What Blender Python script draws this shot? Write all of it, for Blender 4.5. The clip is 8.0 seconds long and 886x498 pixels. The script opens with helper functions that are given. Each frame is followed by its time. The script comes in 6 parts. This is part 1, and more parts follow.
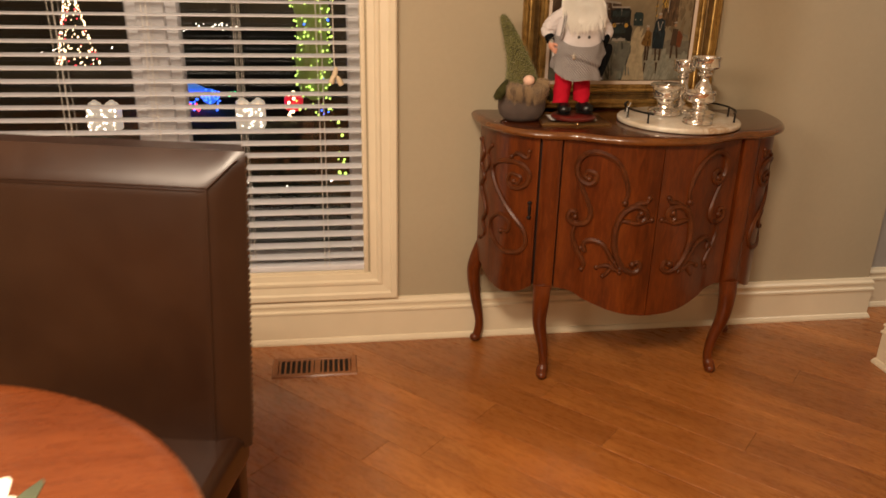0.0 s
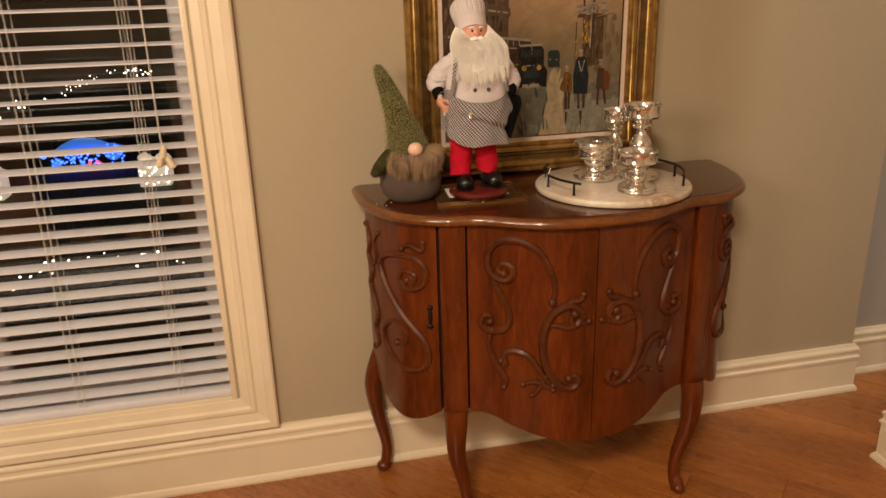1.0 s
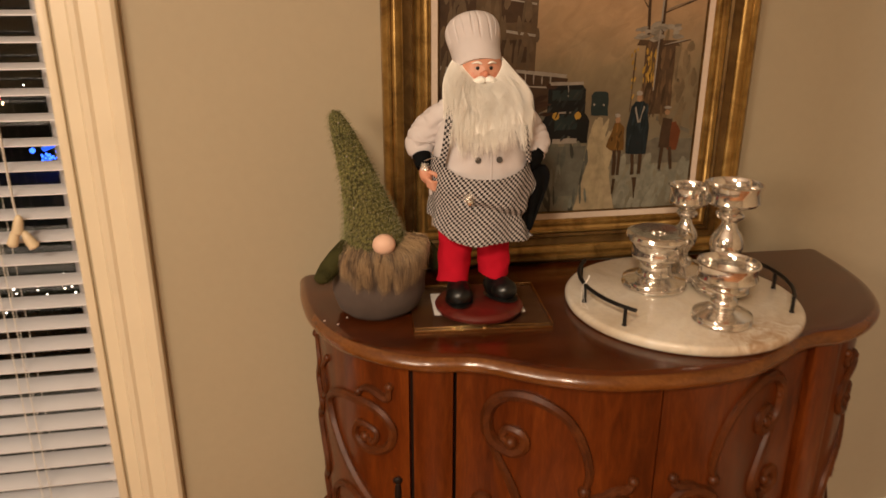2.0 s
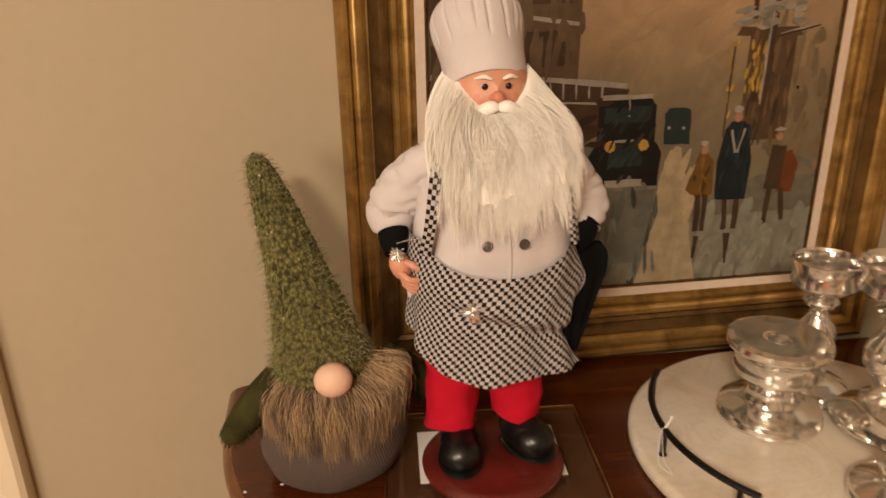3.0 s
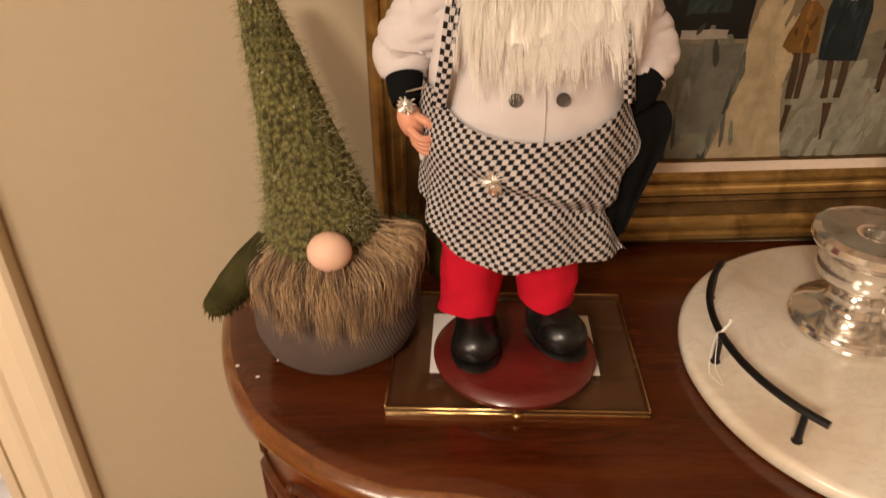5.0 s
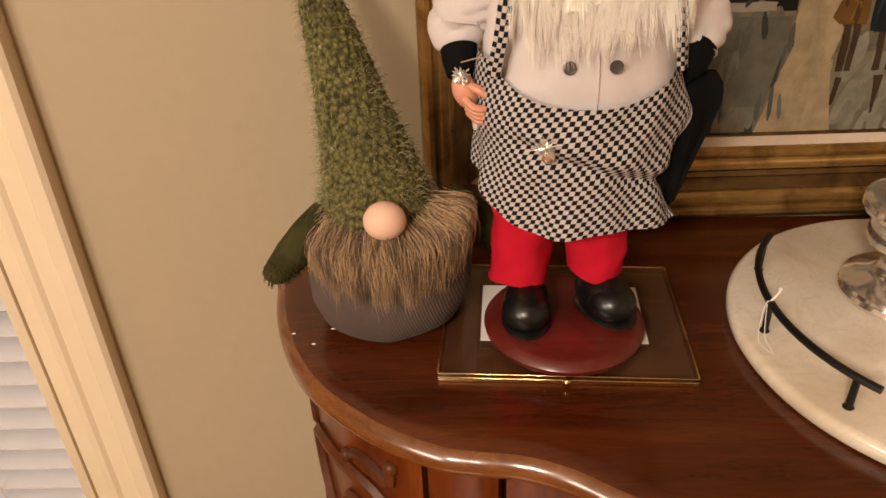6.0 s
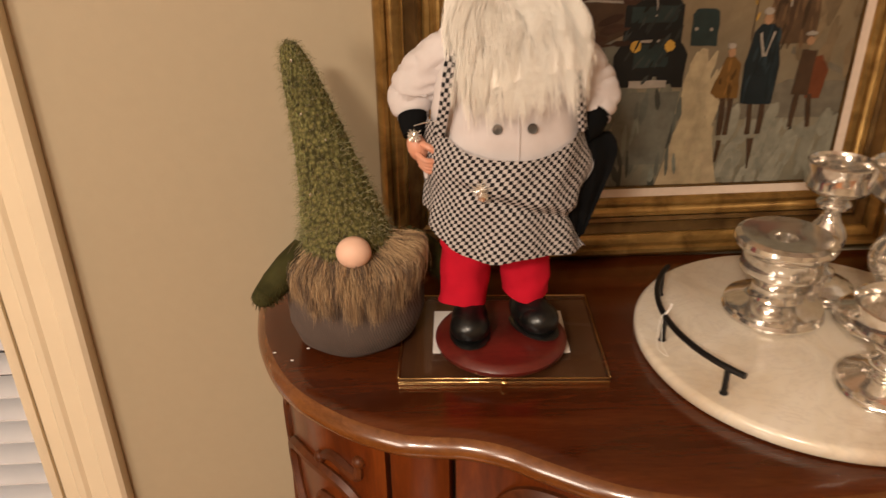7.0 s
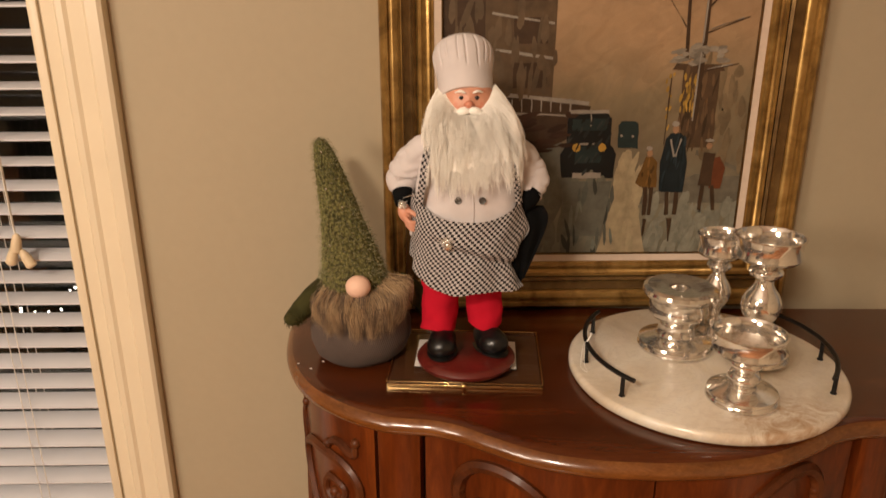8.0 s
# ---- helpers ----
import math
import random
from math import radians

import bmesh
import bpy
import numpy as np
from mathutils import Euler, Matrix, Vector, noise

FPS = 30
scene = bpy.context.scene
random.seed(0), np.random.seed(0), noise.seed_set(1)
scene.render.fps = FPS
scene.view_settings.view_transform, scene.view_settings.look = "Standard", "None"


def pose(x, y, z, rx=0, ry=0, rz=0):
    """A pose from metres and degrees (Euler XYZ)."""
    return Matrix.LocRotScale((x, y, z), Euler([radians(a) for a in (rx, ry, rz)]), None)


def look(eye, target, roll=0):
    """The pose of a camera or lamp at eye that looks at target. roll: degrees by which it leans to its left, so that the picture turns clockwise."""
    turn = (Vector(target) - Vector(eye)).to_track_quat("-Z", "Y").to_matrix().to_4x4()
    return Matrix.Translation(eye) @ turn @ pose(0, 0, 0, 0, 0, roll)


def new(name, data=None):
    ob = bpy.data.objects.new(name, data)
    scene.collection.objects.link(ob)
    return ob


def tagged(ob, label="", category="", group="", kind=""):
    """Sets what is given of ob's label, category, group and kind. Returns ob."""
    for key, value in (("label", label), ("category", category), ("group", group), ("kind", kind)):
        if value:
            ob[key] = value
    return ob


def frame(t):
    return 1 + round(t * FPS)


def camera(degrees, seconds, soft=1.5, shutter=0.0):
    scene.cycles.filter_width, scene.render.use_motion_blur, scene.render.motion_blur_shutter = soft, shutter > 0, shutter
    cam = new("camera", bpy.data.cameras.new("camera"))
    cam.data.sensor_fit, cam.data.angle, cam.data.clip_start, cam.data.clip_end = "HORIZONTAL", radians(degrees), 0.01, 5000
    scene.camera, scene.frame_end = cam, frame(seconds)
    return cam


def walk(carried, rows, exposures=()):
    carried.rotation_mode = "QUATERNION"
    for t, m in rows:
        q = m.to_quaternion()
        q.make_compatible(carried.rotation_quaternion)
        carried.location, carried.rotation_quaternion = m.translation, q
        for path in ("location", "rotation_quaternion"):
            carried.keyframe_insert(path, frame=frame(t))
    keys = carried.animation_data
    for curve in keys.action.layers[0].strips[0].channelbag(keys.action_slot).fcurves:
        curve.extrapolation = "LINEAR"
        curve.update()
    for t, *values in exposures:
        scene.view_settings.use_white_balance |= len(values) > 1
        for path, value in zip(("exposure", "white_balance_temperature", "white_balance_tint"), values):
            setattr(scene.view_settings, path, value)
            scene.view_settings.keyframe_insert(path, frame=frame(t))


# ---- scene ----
cam = camera(61.2, 8.0, soft=1.5, shutter=0.3)
PATH = [
    (0, (-0.104, 0.026, 1.371), (0.166, 1.873, 0.654), 1.2),
    (0.5, (0.049, 0.315, 1.396), (0.356, 2.17, 0.716), -1.0),
    (1, (0.191, 0.619, 1.388), (0.584, 2.466, 0.731), -1.7),
    (1.5, (0.306, 0.952, 1.417), (0.674, 2.802, 0.751), -0.5),
    (2.8, (0.508, 1.673, 1.404), (0.791, 3.522, 0.696), -0.7),
    (3, (0.522, 1.751, 1.395), (0.789, 3.596, 0.671), -1.1),
    (3.5, (0.505, 1.896, 1.408), (0.743, 3.715, 0.611), -1.5),
    (4, (0.498, 1.946, 1.387), (0.697, 3.733, 0.512), -1.6),
    (4.5, (0.525, 1.929, 1.358), (0.686, 3.667, 0.382), -1.6),
    (5, (0.579, 1.856, 1.342), (0.64, 3.562, 0.3), -0.6),
    (5.2, (0.591, 1.828, 1.338), (0.601, 3.531, 0.288), -0.5),
    (6.3, (0.545, 1.835, 1.335), (0.526, 3.529, 0.272), -2.6),
    (6.5, (0.538, 1.822, 1.335), (0.571, 3.537, 0.306), -2.5),
    (7, (0.556, 1.684, 1.374), (0.663, 3.466, 0.473), -0.8),
    (7.5, (0.616, 1.48, 1.393), (0.677, 3.322, 0.617), 0.1),
    (8, (0.614, 1.375, 1.435), (0.64, 3.261, 0.768), -0.2),
]
walk(cam, [(t, look(eye, target, roll)) for t, eye, target, roll in PATH],
     [(0, -0.31, 6580, 10), (0.5, -0.29, 6600, 10), (1.0, -0.33, 6650, 10), (1.7, -0.40, 6700, 10), (3.0, -0.22, 6350, 10), (4.5, -0.09, 6300, 10), (5.2, -0.03, 6220, 10), (6.5, -0.06, 6150, 10), (8, -0.22, 6250, 10)])

# ---- world and lights ----
world = bpy.data.worlds.new("night")
scene.world = world
world.use_nodes = True
world.node_tree.nodes["Background"].inputs[0].default_value = (0.10, 0.14, 0.25, 1)
world.node_tree.nodes["Background"].inputs[1].default_value = 0.006


def lamp(name, kind, place, target, power, colour, size):
    data = bpy.data.lights.new(name, kind)
    data.energy, data.color = power, colour
    if kind == "AREA":
        data.shape, data.size = "DISK", size
    else:
        data.shadow_soft_size = size
    ob = new(name, data)
    ob.matrix_world = look(place, target)
    return ob


WARM = (1.0, 0.80, 0.60)
lamp("chandelier_light", "POINT", (-0.86, 0.72, 1.68), (0, 0, 0), 88, WARM, 0.28)
# Unseen lamp, added to brighten the floor and the lower wall.
lamp("ceiling_fill", "AREA", (-0.45, -0.20, 2.66), (-0.45, -0.20, 0), 140, WARM, 0.55)
# Added fill behind the partition, out of view, lifting the hall wall.
lamp("hall_fill", "AREA", (2.75, 1.6, 2.66), (2.75, 1.6, 0), 30, (1.0, 0.88, 0.76), 0.2)

# ---- materials ----


class Nodes:
    """A small builder of node materials."""

    def __init__(self, name, rough=0.5, metal=0.0, spec=0.5):
        self.mat = bpy.data.materials.new(name)
        self.mat.use_nodes = True
        self.tree = self.mat.node_tree
        self.bsdf = self.tree.nodes["Principled BSDF"]
        self.bsdf.inputs["Roughness"].default_value = rough
        self.bsdf.inputs["Metallic"].default_value = metal
        self.bsdf.inputs["Specular IOR Level"].default_value = spec
        self.coord = self.add("ShaderNodeTexCoord")

    def add(self, kind, **sets):
        n = self.tree.nodes.new(kind)
        for k, v in sets.items():
            n.inputs[k].default_value = v
        return n

    def link(self, a, b):
        self.tree.links.new(a, b)

    def mapped(self, scale=(1, 1, 1), rot=(0, 0, 0), uv=False, shift=False):
        m = self.add("ShaderNodeMapping")
        m.inputs["Scale"].default_value = scale
        m.inputs["Rotation"].default_value = rot
        self.link(self.coord.outputs["UV" if uv else "Object"], m.inputs["Vector"])
        if shift:
            info = self.add("ShaderNodeObjectInfo")
            k = self.add("ShaderNodeVectorMath")
            k.operation = "MULTIPLY"
            k.inputs[1].default_value = (37.0, 11.0, 5.0)
            self.link(info.outputs["Random"], k.inputs[0])
            self.link(k.outputs[0], m.inputs["Location"])
        return m.outputs[0]

    def noise(self, vec, scale, detail=4.0, rough=0.55, dist=0.0):
        n = self.add("ShaderNodeTexNoise", Scale=scale, Detail=detail, Roughness=rough, Distortion=dist)
        self.link(vec, n.inputs["Vector"])
        return n.outputs["Fac"]

    def ramp(self, fac, stops):
        r = self.add("ShaderNodeValToRGB")
        el = r.color_ramp.elements
        while len(el) < len(stops):
            el.new(0.5)
        for e, (p, c) in zip(el, stops):
            e.position, e.color = p, (*c, 1) if len(c) == 3 else c
        self.link(fac, r.inputs[0])
        return r.outputs[0]

    def mix(self, fac, a, b, mode="MIX"):
        m = self.add("ShaderNodeMix")
        m.data_type, m.blend_type = "RGBA", mode
        for s, v in ((m.inputs[0], fac), (m.inputs[6], a), (m.inputs[7], b)):
            if isinstance(v, (int, float)):
                s.default_value = v
            elif isinstance(v, tuple):
                s.default_value = (*v, 1)
            else:
                self.link(v, s)
        return m.outputs[2]

    def colour(self, out):
        if isinstance(out, tuple):
            self.bsdf.inputs["Base Color"].default_value = (*out, 1)
        else:
            self.link(out, self.bsdf.inputs["Base Color"])
        return self

    def roughness(self, fac, lo, hi):
        r = self.add("ShaderNodeMapRange")
        r.inputs["To Min"].default_value, r.inputs["To Max"].default_value = lo, hi
        self.link(fac, r.inputs["Value"])
        self.link(r.outputs[0], self.bsdf.inputs["Roughness"])
        return self

    def bump(self, fac, strength, dist=0.002):
        b = self.add("ShaderNodeBump", Strength=strength, Distance=dist)
        self.link(fac, b.inputs["Height"])
        self.link(b.outputs[0], self.bsdf.inputs["Normal"])
        return self

    def coat(self, weight, rough):
        self.bsdf.inputs["Coat Weight"].default_value = weight
        self.bsdf.inputs["Coat Roughness"].default_value = rough
        return self

    def sheen(self, weight, tint=(1, 1, 1)):
        self.bsdf.inputs["Sheen Weight"].default_value = weight
        self.bsdf.inputs["Sheen Tint"].default_value = (*tint, 1)
        return self


def plain(name, c, rough=0.5, metal=0.0, vary=0.12, scale=30.0, bump=0.08, spec=0.5):
    n = Nodes(name, rough, metal, spec)
    v = n.mapped()
    f = n.noise(v, scale)
    lo, hi = tuple(x * (1 - vary) for x in c), tuple(min(1, x * (1 + vary)) for x in c)
    n.colour(n.ramp(f, [(0.3, lo), (0.7, hi)]))
    n.roughness(f, max(0.02, rough - 0.06), min(1, rough + 0.08))
    n.bump(n.noise(v, scale * 6, 3.0), bump, 0.001)
    return n.mat


def wood(name, dark, mid, light, rough=0.3, coat=0.3, along=(1, 1, 1), random=False, scale=1.0, coat_rough=0.12, spec=0.5):
    n = Nodes(name, rough, spec=spec)
    v = n.mapped(tuple(a * scale for a in along), shift=random)
    big = n.noise(v, 3.0, 3.0, 0.5, 0.6)
    grain = n.noise(v, 14.0, 8.0, 0.65, 1.2)
    fine = n.noise(v, 70.0, 4.0, 0.6)
    c = n.ramp(grain, [(0.28, dark), (0.5, mid), (0.72, light)])
    c = n.mix(0.55, c, n.ramp(big, [(0.3, dark), (0.55, mid), (0.75, light)]))
    c = n.mix(0.35, c, n.ramp(fine, [(0.35, (0.55, 0.5, 0.45)), (0.6, (1, 1, 1))]), "MULTIPLY")
    if random:
        info = n.add("ShaderNodeObjectInfo")
        tone = n.ramp(info.outputs["Random"], [(0.0, (0.82, 0.80, 0.78)), (0.5, (0.97, 0.97, 0.96)), (1.0, (1.12, 1.10, 1.06))])
        c = n.mix(1.0, c, tone, "MULTIPLY")
    n.colour(c).roughness(grain, rough - 0.06, rough + 0.1).bump(grain, 0.06, 0.001).coat(coat, coat_rough)
    return n


def glow(name, c, power):
    n = Nodes(name, 0.4)
    n.colour(c)
    n.bsdf.inputs["Emission Color"].default_value = (*c, 1)
    n.bsdf.inputs["Emission Strength"].default_value = power
    return n.mat


def glass(name, rough=0.0, tint=(1, 1, 1)):
    n = Nodes(name, rough)
    n.colour(tint)
    n.bsdf.inputs["Transmission Weight"].default_value = 1.0
    n.bsdf.inputs["IOR"].default_value = 1.45
    return n.mat


def wall_paint(name, c):
    n = Nodes(name, 0.62, spec=0.35)
    v = n.mapped()
    n.colour(n.mix(0.5, n.ramp(n.noise(v, 1.3, 3.0), [(0.3, tuple(x * 0.95 for x in c)), (0.7, tuple(x * 1.04 for x in c))]),
                   n.ramp(n.noise(v, 60.0, 3.0), [(0.3, tuple(x * 0.97 for x in c)), (0.7, tuple(x * 1.02 for x in c))])))
    n.bump(n.noise(v, 260.0, 3.0), 0.10, 0.0008)
    return n.mat


WALL = wall_paint("beige_wall_paint", (0.395, 0.328, 0.222))
HALL = wall_paint("grey_wall_paint", (0.36, 0.33, 0.29))
CEIL = wall_paint("ceiling_paint", (0.78, 0.75, 0.70))
TRIM = plain("cream_gloss_trim", (0.72, 0.62, 0.45), 0.34, vary=0.03, scale=8, bump=0.03)
SASH = plain("white_sash_paint", (0.68, 0.68, 0.70), 0.45, vary=0.03, scale=8, bump=0.03)
SLAT = plain("white_slat", (0.66, 0.66, 0.69), 0.42, vary=0.03, scale=12, bump=0.03)
CORD = plain("blind_cord", (0.70, 0.66, 0.58), 0.8)
TASSEL = plain("tassel_wood", (0.62, 0.50, 0.33), 0.45)
PANE = glass("window_glass")
FLOOR = wood("oak_floor", (0.23, 0.072, 0.015), (0.36, 0.126, 0.028), (0.50, 0.192, 0.048), 0.26, 0.3, (0.9, 5.0, 5.0), True, 1.2, 0.22).mat
SUBFLOOR = plain("subfloor_dark", (0.03, 0.014, 0.007), 0.9)
MAHOG = wood("mahogany", (0.034, 0.0058, 0.0010), (0.108, 0.0210, 0.0028), (0.200, 0.0480, 0.0064), 0.30, 0.22, (4.0, 4.0, 0.7), False, 1.0, 0.16, 0.3).mat
MAHOG_TOP = wood("mahogany_top", (0.030, 0.0060, 0.0014), (0.070, 0.0150, 0.0031), (0.112, 0.0280, 0.0062), 0.20, 0.45, (0.7, 6.0, 6.0), False, 1.2, 0.14, 0.35).mat
# Lighter golden edge: wear together with a highlight put into the colour.
RIM = wood("worn_highlight_rim", (0.075, 0.022, 0.0045), (0.150, 0.050, 0.010), (0.23, 0.088, 0.019), 0.22, 0.55, (3.0, 3.0, 8.0), False, 1.0, 0.12).mat
CARVE = wood("carved_mahogany", (0.036, 0.0085, 0.0018), (0.085, 0.0215, 0.0042), (0.145, 0.042, 0.009), 0.46, 0.06, (6.0, 6.0, 6.0), False, 1.0, 0.2, 0.25).mat
# Near-black: shade painted in grooves and vent well; plain colour on keyhole plate.
GROOVE = plain("shade_and_plate_black", (0.009, 0.0035, 0.0018), 0.6, spec=0.25)
CHERRY = wood("cherry_table", (0.080, 0.017, 0.004), (0.135, 0.032, 0.0075), (0.18, 0.048, 0.012), 0.26, 0.25, (1.0, 6.0, 6.0), False, 1.0, 0.12).mat
DARKLEG = plain("dark_leg_wood", (0.05, 0.022, 0.012), 0.35)
IRON = plain("black_iron", (0.012, 0.011, 0.011), 0.42, 0.5)
BRASS = plain("polished_brass", (0.83, 0.58, 0.26), 0.18, 1.0, vary=0.08)


def leather():
    n = Nodes("brown_leather", 0.38, spec=0.4)
    v = n.mapped()
    n.colour(n.ramp(n.noise(v, 7.0, 4.0), [(0.3, (0.017, 0.0058, 0.0024)), (0.7, (0.026, 0.0100, 0.0042))]))
    cell = n.add("ShaderNodeTexVoronoi", Scale=420.0)
    n.link(v, cell.inputs["Vector"])
    n.bump(cell.outputs["Distance"], 0.12, 0.0008).roughness(n.noise(v, 20.0), 0.27, 0.40)
    n.coat(0.08, 0.32)
    return n.mat


def gilt(name, lo, mid, hi, rough):
    n = Nodes(name, rough, 0.75)
    v = n.mapped()
    f = n.noise(v, 22.0, 6.0, 0.6, 0.8)
    n.colour(n.ramp(f, [(0.28, lo), (0.52, mid), (0.75, hi)])).roughness(n.noise(v, 70.0), rough - 0.08, rough + 0.14)
    n.bump(n.noise(v, 150.0, 4.0), 0.12, 0.0008)
    return n.mat


def marble():
    n = Nodes("cream_marble", 0.22)
    v = n.mapped()
    cloud = n.noise(v, 7.0, 6.0, 0.6, 0.9)
    vein = n.noise(v, 11.0, 8.0, 0.7, 2.6)
    c = n.ramp(cloud, [(0.28, (0.52, 0.42, 0.30)), (0.45, (0.68, 0.60, 0.48)), (0.66, (0.76, 0.71, 0.62))])
    c = n.mix(n.ramp(vein, [(0.47, (0, 0, 0)), (0.5, (0.35, 0.35, 0.35)), (0.53, (0, 0, 0))]), c, (0.52, 0.46, 0.40))
    far = n.add("ShaderNodeVectorMath")
    far.operation = "DISTANCE"
    far.inputs[1].default_value = (0.055, -0.185, 0.01)
    n.link(v, far.inputs[0])
    tan = n.ramp(far.outputs["Value"], [(0.045, (1, 1, 1)), (0.125, (0, 0, 0))])
    tan = n.mix(1.0, tan, n.ramp(n.noise(v, 26.0, 7.0, 0.7, 1.2), [(0.38, (0.15, 0.15, 0.15)), (0.60, (0.9, 0.9, 0.9))]), "MULTIPLY")
    c = n.mix(tan, c, (0.36, 0.22, 0.115))
    n.colour(c).bump(vein, 0.03, 0.0005).coat(0.3, 0.08)
    n.bsdf.inputs["Subsurface Weight"].default_value = 0.15
    n.bsdf.inputs["Subsurface Radius"].default_value = (0.01, 0.008, 0.005)
    return n.mat


def mercury():
    n = Nodes("mercury_glass", 0.08, 0.92)
    v = n.mapped()
    f = n.noise(v, 55.0, 6.0, 0.65, 0.5)
    n.colour(n.ramp(f, [(0.28, (0.42, 0.37, 0.31)), (0.45, (0.80, 0.76, 0.70)), (0.8, (0.93, 0.91, 0.87))]))
    n.roughness(n.noise(v, 90.0), 0.04, 0.20).bump(n.noise(v, 40.0, 3.0), 0.10, 0.001)
    return n.mat


LEATHER = leather()
NAIL = plain("aged_nailhead", (0.12, 0.08, 0.05), 0.35, 0.9)
GILT = gilt("antique_gilt", (0.16, 0.090, 0.027), (0.36, 0.218, 0.066), (0.54, 0.350, 0.120), 0.30)
# Darker copy of the gilt: the hollow's shade is put into the colour.
GILT_SHADED = gilt("shaded_dark_gilt", (0.075, 0.040, 0.014), (0.155, 0.091, 0.032), (0.25, 0.158, 0.058), 0.34)
LINER = plain("pale_linen_liner", (0.62, 0.50, 0.40), 0.8, vary=0.05, scale=120)
MARBLE = marble()
MERCURY = mercury()


def thin_glass(name):
    """A thin clear sheet: passes light straight and keeps a faint even gloss."""
    n = Nodes(name, 0.03)
    clear, shine, both = n.add("ShaderNodeBsdfTransparent"), n.add("ShaderNodeBsdfGlossy", Roughness=0.03), n.add("ShaderNodeMixShader", Fac=0.07)
    n.link(clear.outputs[0], both.inputs[1])
    n.link(shine.outputs[0], both.inputs[2])
    n.link(both.outputs[0], n.tree.nodes["Material Output"].inputs["Surface"])
    return n.mat


BOXGLASS = thin_glass("box_glass")
CARD = plain("white_card", (0.82, 0.80, 0.77), 0.7, vary=0.02)
STRING = plain("white_string", (0.80, 0.77, 0.72), 0.9)

# ---- mesh helpers ----


def finish(bm, name, mats, smooth=True):
    me = bpy.data.meshes.new(name)
    bmesh.ops.recalc_face_normals(bm, faces=bm.faces[:])
    if smooth:
        for f in bm.faces:
            f.smooth = True
        for e in bm.edges:
            if len(e.link_faces) == 2 and e.calc_face_angle(0) > 0.7:
                e.smooth = False
    bm.to_mesh(me)
    bm.free()
    for m in mats if isinstance(mats, (list, tuple)) else [mats]:
        me.materials.append(m)
    return me


def part(name, bm, mats, parent=None, label="", smooth=True):
    ob = new(name, finish(bm, name, mats, smooth))
    if parent:
        ob.parent = parent
    if label:
        tagged(ob, label)
    return ob


def thing(name, place, label, category, group="", turn=0.0):
    ob = new(name)
    ob.empty_display_size = 0.05
    ob.matrix_world = pose(*place, 0, 0, turn)
    return tagged(ob, label, category, group)


def setting(name, bm, mats, label="", smooth=False):
    return tagged(part(name, bm, mats, None, "", smooth), label, "", "", "structure")


def box(bm, x0, x1, y0, y1, z0, z1, bevel=0.0, mi=0, m=None, seg=2):
    r = bmesh.ops.create_cube(bm, size=1.0)
    vs = r["verts"]
    for v in vs:
        v.co = Vector((x0 + (x1 - x0) * (v.co.x + 0.5), y0 + (y1 - y0) * (v.co.y + 0.5), z0 + (z1 - z0) * (v.co.z + 0.5)))
    fs = {f for v in vs for f in v.link_faces}
    for f in fs:
        f.material_index = mi
    if m:
        for v in vs:
            v.co = m @ v.co
    if bevel:
        es = list({e for v in vs for e in v.link_edges})
        bmesh.ops.bevel(bm, geom=es, offset=bevel, segments=seg, profile=0.5, affect="EDGES")
    return vs


def lathe(bm, prof, seg=32, at=(0, 0, 0), mi=0, sx=1.0, sy=1.0, wob=None):
    """Turns a profile of (radius, z) about the upright axis through at. Closed with fans where the radius is not nought."""
    rings = []
    for r, z in prof:
        ring = []
        for i in range(seg):
            a = 2 * math.pi * i / seg
            k = r * (wob(a, z) if wob else 1.0)
            ring.append(bm.verts.new((at[0] + sx * k * math.cos(a), at[1] + sy * k * math.sin(a), at[2] + z)))
        rings.append(ring)
    for a, b in zip(rings, rings[1:]):
        for i in range(seg):
            bm.faces.new((a[i], a[(i + 1) % seg], b[(i + 1) % seg], b[i])).material_index = mi
    for ring in (rings[0], rings[-1]):
        bm.faces.new(ring).material_index = mi
    return rings


def tube(bm, pts, radii, sides=8, mi=0, flat=1.0, up=None):
    """A rounded bar along points, with a radius for each."""
    pts = [Vector(p) for p in pts]
    n = len(pts)
    if isinstance(radii, (int, float)):
        radii = [radii] * n
    ref = Vector(up) if up else None
    rings, prev = [], None
    for i, p in enumerate(pts):
        t = (pts[min(i + 1, n - 1)] - pts[max(i - 1, 0)]).normalized()
        if prev is None:
            u = ref if ref else (Vector((0, 0, 1)) if abs(t.z) < 0.9 else Vector((1, 0, 0)))
        else:
            u = ref if ref else prev
        a = (u - t * u.dot(t))
        a = a.normalized() if a.length > 1e-6 else t.orthogonal().normalized()
        prev = a
        b = t.cross(a)
        rings.append([bm.verts.new(p + (a * math.cos(2 * math.pi * k / sides) * flat + b * math.sin(2 * math.pi * k / sides)) * radii[i]) for k in range(sides)])
    for r, s in zip(rings, rings[1:]):
        for k in range(sides):
            bm.faces.new((r[k], r[(k + 1) % sides], s[(k + 1) % sides], s[k])).material_index = mi
    for r in (rings[0], rings[-1]):
        bm.faces.new(r).material_index = mi


